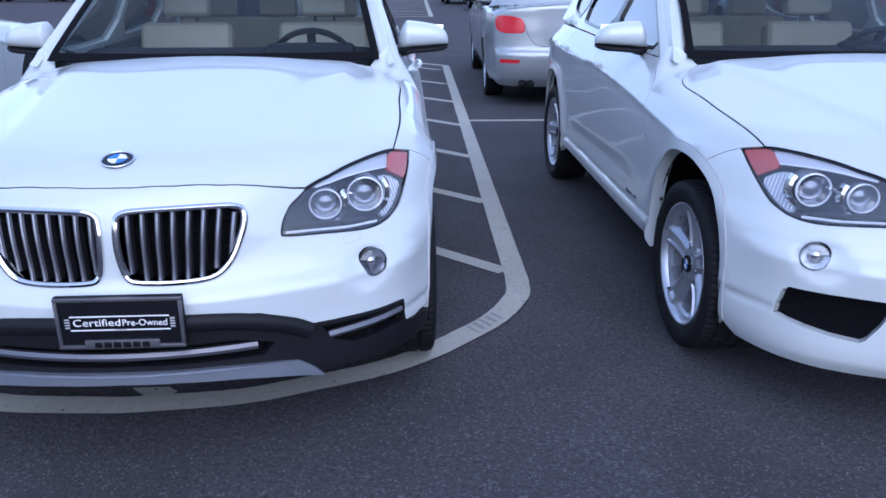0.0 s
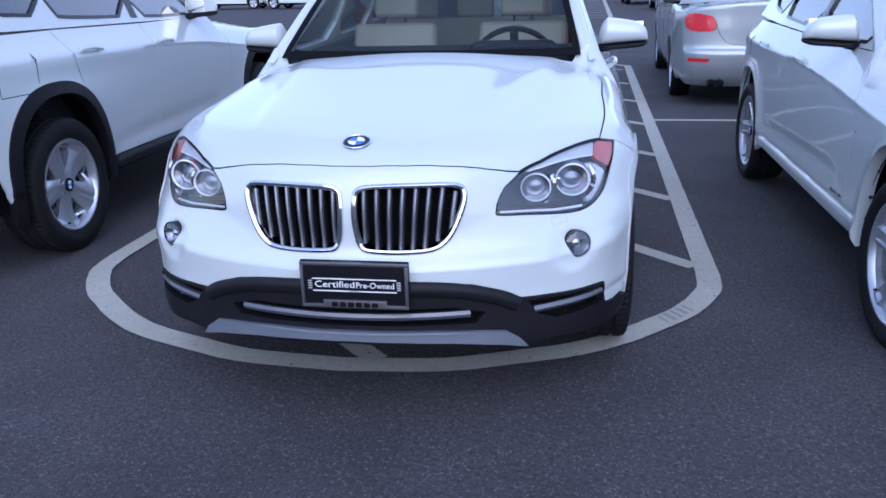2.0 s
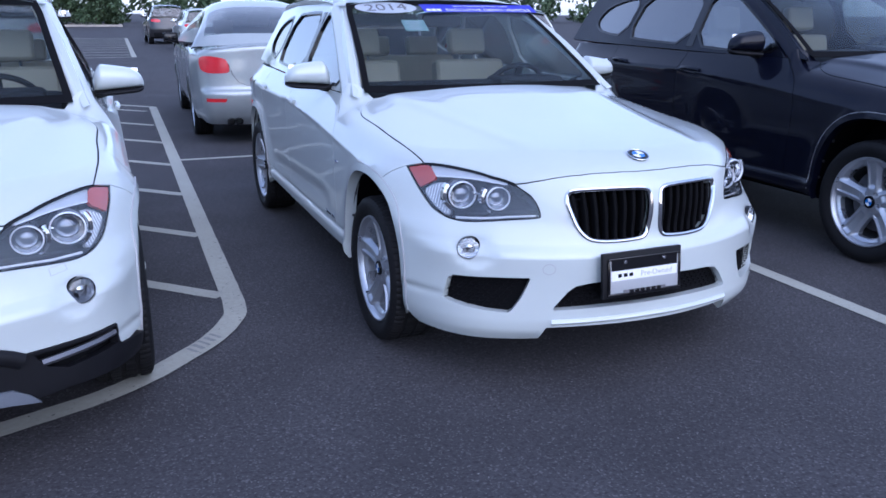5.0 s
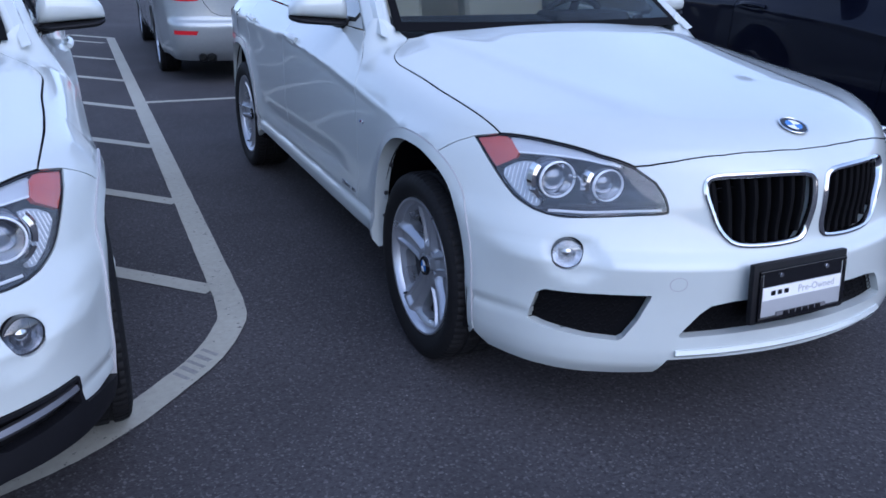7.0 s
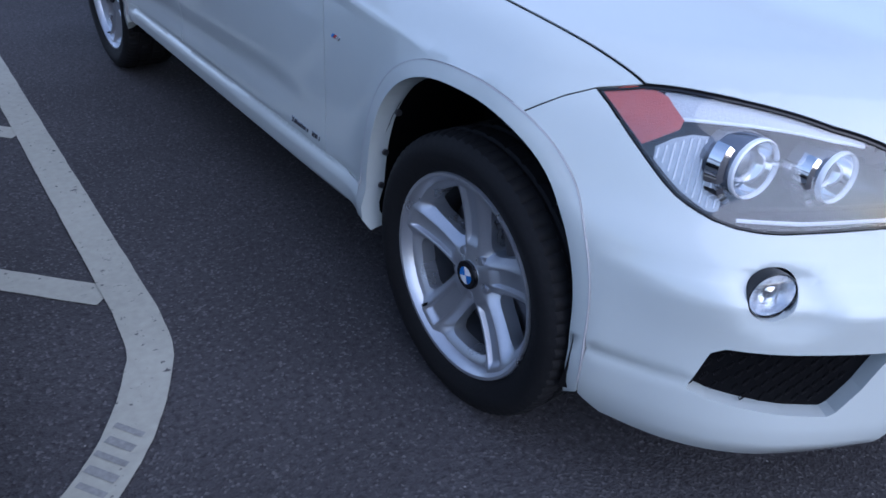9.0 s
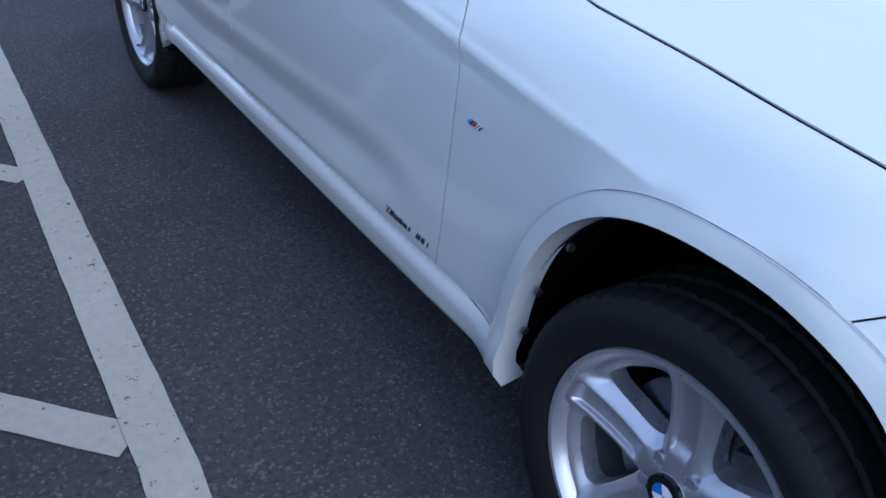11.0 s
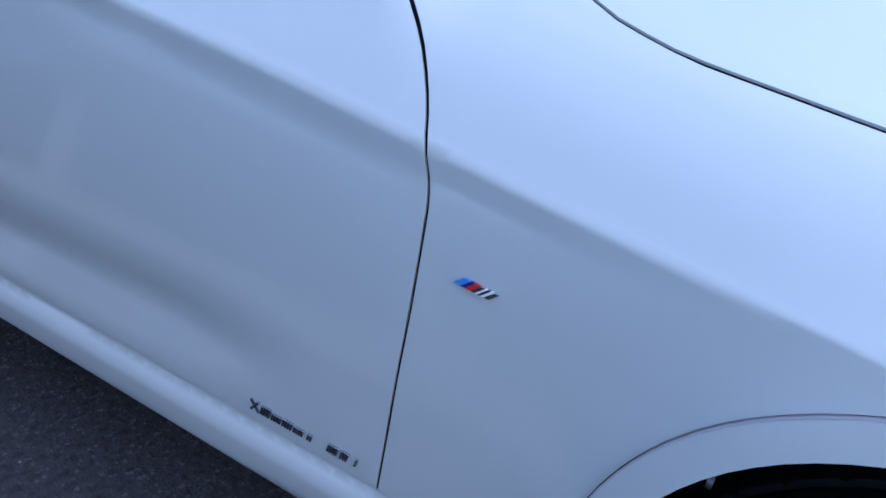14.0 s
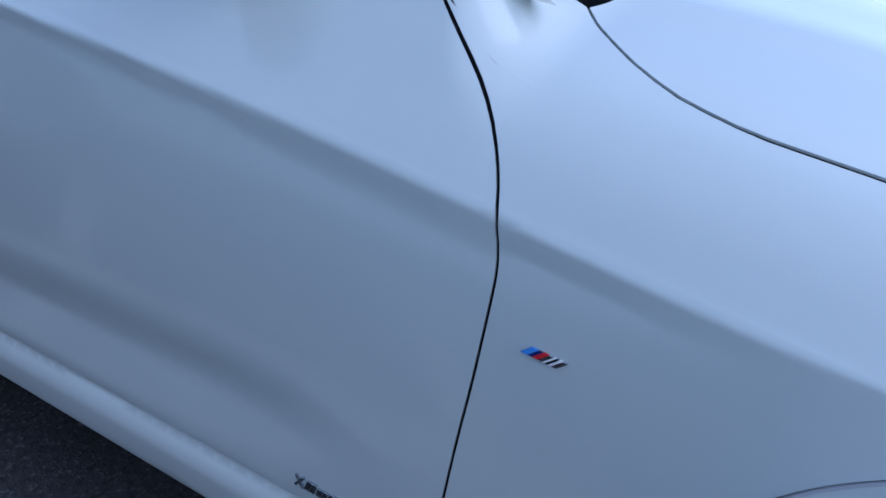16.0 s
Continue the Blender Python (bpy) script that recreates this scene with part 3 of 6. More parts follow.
def headlamp(car, flip):
    sg = -1 if flip else 1
    low = dense(to_s(HL_LOW[:, 0], HL_LOW[:, 1]), .015, False, 2)
    top = s_of(from_top(dense(HL_TOP, .02, False)))
    out = dense(s_of(HL_OUT), .015, False, 1)
    outline = np.concatenate([top, [s_of([TIP])[0]], out[::-1][1:], low[::-1]])
    outline = inset(dense(outline, .012), .003)
    lamp = panel("headlight", from_front, outline, [], LENS, car, .03, .02, -.003, flip, "clear headlight with twin round projectors and amber end")
    # housing behind the lens: a dark tray that follows it, deeper inside
    v2, faces = sheet(inset(outline, .001), [], .03)
    v = from_front(v2)
    n = normal_of(v)
    edge = np.array([min(((outline - q) ** 2).sum(1)) ** .5 for q in v2])
    v = v - n * (.010 + .10 * np.minimum(edge / .035, 1))[:, None]
    mesh_object("housing", v * (sg, 1, 1), faces, HOUSING, lamp)

    def at(x, z, deep):
        q = to_s([x], [z])
        p = from_front(q)
        nn = normal_of(p)
        return Vector((p[0] - nn[0] * deep) * (sg, 1, 1)), Vector(nn[0] * (sg, 1, 1))
    ahead = Vector((0.10 * sg, -1, .05)).normalized()

    def turned(name, prof, m, mat, close=False, label=""):
        bm = bmesh.new()
        rows = [[bm.verts.new((a * math.cos(t), a * math.sin(t), h)) for t in np.linspace(0, 2 * math.pi, 37)[:-1]] for a, h in prof]
        for ra, rb in zip(rows, rows[1:]):
            for j in range(36):
                bm.faces.new((ra[j], ra[(j + 1) % 36], rb[(j + 1) % 36], rb[j]))
        if close:
            bm.faces.new(rows[-1])
        ob = part(name, bm, mat, lamp, label)
        ob.matrix_local = m
        return ob
    for x, z, r, y in ((.640, .757, .052, -.476), (.530, .750, .045, -.560)):
        m = Matrix.Translation((sg * x, y, z)) @ ahead.to_track_quat("Z", "Y").to_matrix().to_4x4()
        turned("projector_ring", [(r * .935, .018), (r * .945, .025), (r * .99, .028), (r * 1.04, .025), (r * 1.05, .018)], m, GLOW, label="pale light ring round the projector")
        turned("projector_shroud", [(r * 1.04, .019), (r * 1.09, .012), (r * 1.13, -.004), (r * 1.15, -.045)], m, PROJ, label="gloss dark shroud")
        turned("projector_bowl", [(r * .93, .019), (r * .88, .004), (r * .74, -.006), (r * .66, -.012)], m, CHROME)
        turned("projector_eye", [(r * .70 * math.cos(b), -.010 + r * .36 * math.sin(b)) for b in np.radians([0, 18, 36, 54, 72, 86])], m, PROJ, True, "dark glassy projector")

    # bright cheeks on the outer side of each projector
    for x, z, r, y in ((.640, .757, .052, -.476), (.530, .750, .045, -.560)):
        m = Matrix.Translation((sg * x, y, z)) @ ahead.to_track_quat("Z", "Y").to_matrix().to_4x4()
        bm = bmesh.new()
        side_of = 1 if (m.to_3x3() @ Vector((1, 0, 0))).x * sg > 0 else -1
        for lo, hi in ((-62, -22), (-14, 40)):
            rows = [[bm.verts.new((side_of * q * r * math.cos(t), q * r * math.sin(t), h)) for t in np.radians(np.linspace(lo, hi, 9))] for q, h in ((1.16, .004), (1.22, .016), (1.42, .012), (1.50, -.012))]
            for ra, rb in zip(rows, rows[1:]):
                for j in range(8):
                    bm.faces.new((ra[j], ra[j + 1], rb[j + 1], rb[j]))
        part("projector_cheek", bm, CHROME, lamp, "chrome cheek").matrix_local = m

    def strip_on(name, xs, zs, w0, w1, deep, mat, label=""):
        q = from_front(dense(to_s(xs, zs), .015, False))
        nn = normal_of(q)
        k = len(q)
        t = np.gradient(q, axis=0)
        t /= np.linalg.norm(t, axis=1)[:, None]
        side = np.cross(nn, t)
        w = np.linspace(w0, w1, k)[:, None]
        a, b = q - nn * deep + side * w / 2, q - nn * deep - side * w / 2
        c = b - nn * .012
        v = np.concatenate([a, b, c]) * (sg, 1, 1)
        f = [[i, i + 1, k + i + 1, k + i] for i in range(k - 1)] + [[k + i, k + i + 1, 2 * k + i + 1, 2 * k + i] for i in range(k - 1)]
        return mesh_object(name, v, f, mat, lamp, label=label)
    tp = top[2:-2]
    drop = np.stack([np.zeros(len(tp)), np.linspace(.012, .044, len(tp))], 1)
    panel("brow_strip", from_front, np.concatenate([tp - (0, .004), (tp - drop)[::-1]]), [], BROW, lamp, .02, .012, -.010, flip, "ribbed grey brow")
    q = from_front(tp - drop)
    nn = normal_of(q)
    swept("brow_edge", (q - nn * .009) * (sg, 1, 1), nn * (sg, 1, 1), round_bar(.006, .005, 6), False, GLOW, lamp)
    strip_on("lower_trim", [.430, .50, .60, .66], [.712, .706, .695, .690], .026, .020, .030, GLOSSB, "gloss black lower trim")
    strip_on("sill_strip", [.435, .50, .60, .68], [.700, .694, .682, .679], .007, .007, .008, GLOW)
    # red end above a ribbed clear reflector
    def turnz(pts):
        return np.array([(radians(a) * TURN, z) for a, z in pts])
    panel("turn_reflector", from_front, inset(dense(turnz([(67.4, .866), (71.8, .843), (68.8, .816), (65.0, .772), (61.2, .806), (61.0, .822), (63.8, .853)]), .012), .002), [], AMBER, lamp, .02, .012, -.005, flip, "red-orange reflector")
    rim2 = inset(dense(turnz([(64.6, .766), (60.2, .714), (57.4, .692), (55.6, .682), (54.4, .690), (55.4, .750), (56.6, .806), (60.8, .804)]), .012, True, 1), .002)
    side = panel("side_reflector", from_front, rim2, [], CLEAR, lamp, .02, .012, -.016, flip, "ribbed clear reflector")
    for k in range(11):
        a = 54.6 + .85 * k
        z0 = np.linspace(.68, .815, 24)
        ok = inside(np.stack([np.full(24, radians(a) * TURN), z0], 1), inset(rim2, .003))
        if ok.sum() < 3:
            continue
        q = from_front(np.stack([np.full(ok.sum(), radians(a) * TURN), z0[ok]], 1))
        nn = normal_of(q)
        swept("reflector_rib", (q - nn * .0145) * (sg, 1, 1), nn * (sg, 1, 1), round_bar(.0035, .004, 6), False, GLOW, side)
    for k in range(3):
        part("chrome_fin", block((.012, .030, .016 - .003 * k), (sg * (.574 + .013 * k), -.545 + .02 * k, .765), .003), CHROME, lamp)
    # dark frame round the lens
    o = from_front(outline)
    n = normal_of(o)
    swept("lamp_frame", (o - n * .003) * (sg, 1, 1), n * (sg, 1, 1), flat_bar(.0036, -.010, .0015), True, GLOSSB, lamp)
    return lamp


CLEAR = material("clear_reflector", (0.46, 0.48, 0.51), 0.25, 0.3, coat=0.5, grain=0.15, scale=200, bump=0.001)
HOUSING = material("lamp_housing", (0.085, 0.09, 0.10), 0.25, 0.5, coat=0.5, grain=0.1, scale=80)
GLOW = material("frosted_ring", (0.82, 0.84, 0.88), 0.2, coat=1.0)
BROW = material("ribbed_brow", (0.55, 0.57, 0.60), 0.4, 0.3, grain=0.12, scale=260, bump=0.0012)
PROJ = material("projector_glass", (0.16, 0.18, 0.22), 0.08, 0.6, coat=1.0)


def fog_hole(r, x=.664, z=.573):
    """A round opening square to the lamp's axis, on the unrolled nose."""
    p = from_front(to_s([x], [z]))[0]
    n = np.array((.45, -.88, .06)) / np.linalg.norm((.45, -.88, .06))
    u = np.cross(n, (0, 0, 1.0))
    u /= np.linalg.norm(u)
    v = np.cross(u, n)
    t = np.linspace(0, 2 * np.pi, 33)[:-1, None]
    return s_of(p + r * (u * np.cos(t) + v * np.sin(t)))


def fog_lamp(car, flip, bowl, x=.664, z=.573, r=.041):
    sg = -1 if flip else 1
    q = to_s([x], [z])
    p = from_front(q)[0]
    n = Vector((.45 * sg, -.88, .06)).normalized()
    m = Matrix.Translation(Vector(p * (sg, 1, 1)) - n * .004) @ n.to_track_quat("Z", "Y").to_matrix().to_4x4()
    fog = new("fog_lamp")
    fog.parent, fog.matrix_local = car, m
    fog["label"] = "round chrome fog lamp"

    def turned(name, prof, mat, close=False):
        bm = bmesh.new()
        rows = [[bm.verts.new((a * math.cos(t), a * math.sin(t), h)) for t in np.linspace(0, 2 * math.pi, 33)[:-1]] for a, h in prof]
        for ra, rb in zip(rows, rows[1:]):
            for j in range(32):
                bm.faces.new((ra[j], ra[(j + 1) % 32], rb[(j + 1) % 32], rb[j]))
        if close:
            bm.faces.new(rows[-1])
        return part(name, bm, mat, fog)
    turned("bezel", [(r * 1.07, -.02), (r * 1.06, .004), (r * 1.02, .006), (r * 1.0, .004), (r * .98, -.03)], GLOSSB)
    turned("bowl", [(r, .0), (r * .9, -.010), (r * .6, -.026), (r * .2, -.032)], bowl, True)
    turned("bulb_shield", [(r * .34, -.018), (r * .30, -.008), (r * .1, -.004)], CHROME, True)
    for a in (-.5, 0, .5):
        part("reflector_rib", block((.0016, r * 1.4, .006), (a * r, 0, -.016), .0006), CHROME, fog)
    turned("lens", [(r, .003), (r * .8, .007), (r * .4, .010), (r * .05, .011)], LENS, True)
    return fog


EDGE = material("slat_edge", (0.24, 0.25, 0.28), 0.3, 0.7)
PEWTER = material("pewter_slat", (0.07, 0.07, 0.082), 0.35, 0.6, grain=0.1, scale=200)


def kidney_grille(car, flip, slat, name="kidney_grille"):
    sg = -1 if flip else 1
    g = new(name)
    g.parent = car
    k = kidney_path()
    p = from_front(k)
    n = normal_of(p)
    ring = [(-.009, -.012), (-.009, .002), (-.006, .006), (0, .008), (.006, .006), (.009, .000), (.009, -.012)]
    swept("chrome_frame", p * (sg, 1, 1), n * (sg, 1, 1), ring, True, CHROME, g, "bright chrome frame")
    v2, faces = sheet(inset(k, -.002), [], .04)
    v = from_front(v2)
    v[:, 1] += .065
    mesh_object("grille_back", v * (sg, 1, 1), faces, SEAL, g)
    # upright slats, bowed like the opening
    poly = KIDNEY
    for i in range(8):
        x0 = .046 + i * .0360
        z = np.linspace(.605, .798, 10)
        xs = x0 + .022 * ((z - .60) / .2 - .55) * (i / 7) + 0 * z
        keep = inside(np.stack([xs, z], 1), inset(dense(poly, .02, True, 1), .002))
        if keep.sum() < 3:
            continue
        q = to_s(xs[keep], z[keep])
        pp = from_front(q)
        pp[:, 1] += .016
        nn = np.tile((0.0, -1.0, 0.0), (len(pp), 1))
        prof = [(-.0060, -.034), (-.0085, -.006), (-.006, .003), (.001, .006), (.0065, .002), (.0070, -.034)]
        bar = swept("slat", pp * (sg, 1, 1), nn, prof, False, slat, g)
        if slat is PEWTER:
            swept("slat_edge", (pp + (0, -.006, 0)) * (sg, 1, 1), nn, [(-.0035, -.002), (-.003, .002), (0, .003), (.003, .002), (.0035, -.002)], False, EDGE, bar, "satin silver edge")
    for z in (.64, .68, .72, .76):
        part("grille_mesh_bar", block((.27, .004, .004), (sg * .175, -.74, z), .001, segs=1), SEAL, g)
    return g


def plate(car, kind):
    """The number plate holder with its dealer plate."""
    pl = new("dealer_plate")
    pl.parent = car
    pl.matrix_local = Matrix.Translation((.024 if kind == "x" else -.072, -.890, .514 if kind == "x" else .478)) @ Matrix.Rotation(radians(91 if kind == "x" else 84), 4, "X")
    pl["label"] = "black framed dealer plate on the bumper"
    part("plate_holder", block((.322, .152, .016) if kind == "x" else (.345, .178, .018), (0, 0, -.010) if kind == "x" else (-.006, .006, -.010), .004), PLASTIC, pl)
    face = part("plate_face", block((.300, .136, .004), (0, 0, .0), .001), GLOSSB if kind == "x" else SATIN2, pl)
    for x0, x1, y0, y1 in ((-.160, .160, .064, .075), (-.160, .160, -.075, -.064), (-.160, -.150, -.064, .064), (.150, .160, -.064, .064)):
        part("plate_frame", block((x1 - x0, y1 - y0, .010), ((x0 + x1) / 2, (y0 + y1) / 2, .002), .003), SATINB if kind == "x" else GLOSSB, pl)
    if kind == "x":
        for y in (.020, -.020):
            part("print_line", block((.250, .0035, .001), (0, y, .0028), 0), SNOW, face)
        words("print_line", "Certified", .030, Matrix.Translation((-.058, .001, .0028)), SNOW, face, .118)
        words("print_line", "Pre-Owned", .027, Matrix.Translation((.062, .0, .0028)), SNOW, face, .112)
        for x in (-.132, .132):
            for k in range(4):
                part("print_bar", block((.012, .004, .001), (x, .012 - k * .008, .0028), 0), GREYBAR2, face)
        part("print_bar", block((.026, .004, .001), (0, -.020, .0034), 0), GREYBAR2, face)
        part("frame_tab", block((.190, .026, .008), (0, -.062, .004), .003), SATINB, face)
        for k in range(6):
            part("print_bar", block((.018, .016, .002), (-.060 + k * .024, -.062, .0085), .002), GLOSSB, face)
    else:
        part("print_band", block((.290, .046, .001), (0, .048, .0026), 0), GLOSSB, face)
        part("print_band", block((.290, .038, .001), (0, .004, .0026), 0), SNOW, face)
        for k in range(3):
            part("print_bar", block((.016, .014, .001), (-.108 + k * .024, .005, .0036), .001), GLOSSB, face)
        words("print_line", "Pre-Owned", .030, Matrix.Translation((.052, .003, .0034)), GREYBAR2, face, .135)
        for k in range(6):
            part("print_bar", block((.018, .014, .002), (-.060 + k * .024, -.060, .0085), .002), GLOSSB, face)
        part("frame_tab", block((.185, .012, .006), (0, -.060, .004), .002), GREYBAR, face)
    for x in (-.085, .085):
        part("plate_screw", disc(.007, .005, (x, .056, .005), "Z", 12, bevel=.001), CHROME if kind != "x" else GLOSSB, pl)
    return pl


SATIN2 = material("plate_silver", (0.45, 0.46, 0.48), 0.4, 0.3)
SATINB = material("pewter_frame", (0.15, 0.15, 0.165), 0.35, 0.7)
GREYBAR2 = material("light_grey_print", (0.40, 0.40, 0.42), 0.5)


def lattice(parent, x0, x1, z0, z1, dy, step=.026, within=None):
    """Honeycomb-like mesh at the back of an air intake."""
    bm = bmesh.new()
    for i, z in enumerate(np.arange(z0, z1, step * .62)):
        for x in np.arange(x0 + (i % 2) * step / 2, x1, step):
            q = to_s([abs(x)], [z])
            if within is not None and not inside(q, inset(within, step * .5))[0]:
                continue
            y = float(from_front(q)[0][1]) + dy
            ring = [(x + step * .5 * math.cos(t), z + step * .34 * math.sin(t)) for t in np.radians(range(0, 360, 60))]
            ins = [(x + step * .40 * math.cos(t), z + step * .25 * math.sin(t)) for t in np.radians(range(0, 360, 60))]
            o = [bm.verts.new((a, y, b)) for a, b in ring]
            q = [bm.verts.new((a, y + .002, b)) for a, b in ins]
            for j in range(6):
                bm.faces.new((o[j], o[(j + 1) % 6], q[(j + 1) % 6], q[j]))
    return part("intake_mesh", bm, SEAL, parent, smooth=False)


def seat(car, x, y, name="seat"):
    s = new(name)
    s.parent = car
    tilt = Matrix.Rotation(radians(-14), 4, "X")
    part("cushion", block((.50, .50, .16), (x, y, .56), .05, segs=3), BEIGE, s)
    part("backrest", block((.48, .13, .58), (x, y + .30, .86), .05, tilt, 3), BEIGE, s)
    part("headrest", block((.25, .09, .17), (x, y + .40, 1.26), .035, tilt, 3), BEIGE, s)
    for dx in (-.05, .05):
        part("headrest_post", disc(.007, .12, (x + dx, y + .375, 1.15), "Z", 10), CHROME, s)
    return s


def mirror(car, flip):
    sg = -1 if flip else 1
    m = new("door_mirror")
    m.parent = car
    m["label"] = "white door mirror with a black foot"

    def shell(name, low, mat):
        """Upright sections from the inner end to the outer tip: flat below, the top edge falling outwards."""
        bm = bmesh.new()
        rows = []
        for u in .5 - .5 * np.cos(np.pi * np.linspace(0.02, .985, 30)):
            x = .758 + .222 * u
            zb = 1.070 + .016 * u
            ends = min(1, (u / .16)) ** .45 * (1 - max(0, (u - .72) / .28) ** 2.6) ** .6
            tall = .128 * (1 - .40 * u ** 1.4) * (.30 + .70 * ends)
            deep = .105 * (1 - .25 * u) * (.35 + .65 * ends)
            yc = 1.052 + .022 * u
            a0, a1 = (zb, zb + tall) if not low else (zb - .030 * (.4 + .6 * ends), zb - .001)
            if low:
                deep *= .97
            row = []
            for t in np.linspace(0, math.pi, 17):
                c, q = math.cos(t), math.sin(t)
                f = (1 - c) / 2
                row.append((x, yc - deep * q ** (.62 if f > .5 else .45), a0 + (a1 - a0) * f))
            rows.append([bm.verts.new((sg * p, q, r)) for p, q, r in row])
        for ra, rb in zip(rows, rows[1:]):
            for j in range(17):
                bm.faces.new((ra[j], ra[(j + 1) % 17], rb[(j + 1) % 17], rb[j]))
        bm.faces.new(rows[0])
        bm.faces.new(rows[-1][::-1])
        return part(name, bm, mat, m)
    shell("mirror_cap", False, car_paint(car))
    shell("mirror_base", True, PLASTIC)
    part("mirror_foot", block((.115, .06, .045), (sg * .755, 1.035, 1.050), .014, Matrix.Rotation(sg * radians(-12), 4, "Y")), PLASTIC, m)
    part("mirror_glass", block((.18, .004, .095), (sg * .868, 1.064, 1.128), .002), CHROME, m)
    return m


PAINT_OF = {}


def car_paint(car):
    return PAINT_OF[car.name]


def door_handle(parent, y, z, flip, mat):
    sg = -1 if flip else 1
    p = from_side(dense([(y - .10, z), (y + .10, z + .006)], .01, False))
    n = normal_of(p)
    k = len(p)
    lift = .022 * np.sin(np.pi * np.linspace(0.04, .96, k)) ** .5
    swept("door_handle", (p + n * lift[:, None]) * (sg, 1, 1), n * (sg, 1, 1), round_bar(.026, .016, 10), False, mat, parent)
    cup = from_side(np.array([(y - .06 * math.cos(t), z - .004 + .026 * math.sin(t)) for t in np.linspace(0, 2 * math.pi, 25)[:-1]]))
    nc = normal_of(cup)
    c = cup.mean(0)
    v = list((cup + nc * .001) * (sg, 1, 1)) + list(((cup - c) * .7 + c - nc * .012) * (sg, 1, 1))
    f = [[i, (i + 1) % 24, 24 + (i + 1) % 24, 24 + i] for i in range(24)] + [[24 + i for i in range(24)]]
    bm = bmesh.new()
    vs = [bm.verts.new(q) for q in v]
    for q in f:
        bm.faces.new([vs[i] for i in q])
    part("handle_cup", bm, mat, parent)


# the upper part: glass and pillars
def house_side(q):
    y, z = q[:, 0], q[:, 1]
    x = .765 - .40 * (z - 1.04) - .10 * (z - 1.04) ** 2 - .05 * ramp(y, 2.4, 3.5) - .03 * ramp(-y, -1.2, -.6)
    return np.stack([x, y, z], 1)


def house_normal(p):
    n = np.stack([np.ones(len(p)), .02 * (p[:, 1] - 1.8), .40 + .2 * (p[:, 2] - 1.04)], 1)
    return n / np.linalg.norm(n, axis=1)[:, None]


def ws(q):
    """The windscreen, from straight ahead."""
    x, z = q[:, 0], q[:, 1]
    h = z - 1.045
    y = .565 + 1.6 * h + .55 * h * h + (.22 - .2 * h) * x * x
    return np.stack([x, y, z], 1)


def flat_part(name, lift, nrm, outline, holes, mat, parent, step, thick, flip=False, label=""):
    """A thin shell on one of the upper surfaces, with thickness."""
    v2, faces = sheet(outline, holes, step)
    v = lift(v2)
    n = nrm(v)
    sg = -1 if flip else 1
    k = len(v)
    vv = np.concatenate([v, v - n * thick]) * (sg, 1, 1)
    count = {}
    for f in faces:
        for i in range(len(f)):
            a, b = f[i], f[(i + 1) % len(f)]
            count.setdefault((min(a, b), max(a, b)), []).append((a, b))
    polys = faces + [[k + i for i in f][::-1] for f in faces] + [[b, a, k + a, k + b] for (a, b), u in ((u[0], u) for u in count.values()) if len(u) == 1]
    bm = bmesh.new()
    vs = [bm.verts.new(q) for q in vv]
    for f in polys:
        bm.faces.new([vs[i] for i in f])
    return part(name, bm, mat, parent, label)


def ws_normal(p):
    x, h = p[:, 0], p[:, 2] - 1.045
    n = np.stack([2 * (.22 - .2 * h) * x, -np.ones(len(p)), 1.6 + 1.1 * h - .2 * x * x], 1)
    return n / np.linalg.norm(n, axis=1)[:, None]


WIN_F = np.array([(.83, 1.075), (1.10, 1.245), (1.38, 1.40), (1.50, 1.430), (1.695, 1.445), (1.705, 1.085), (1.3, 1.068)])
WIN_R = np.array([(1.765, 1.087), (1.755, 1.447), (2.1, 1.445), (2.45, 1.425), (2.53, 1.12), (2.3, 1.103)])
WIN_Q = np.array([(2.585, 1.125), (2.515, 1.42), (2.75, 1.40), (2.98, 1.35), (3.08, 1.27), (3.09, 1.20), (2.95, 1.145)])


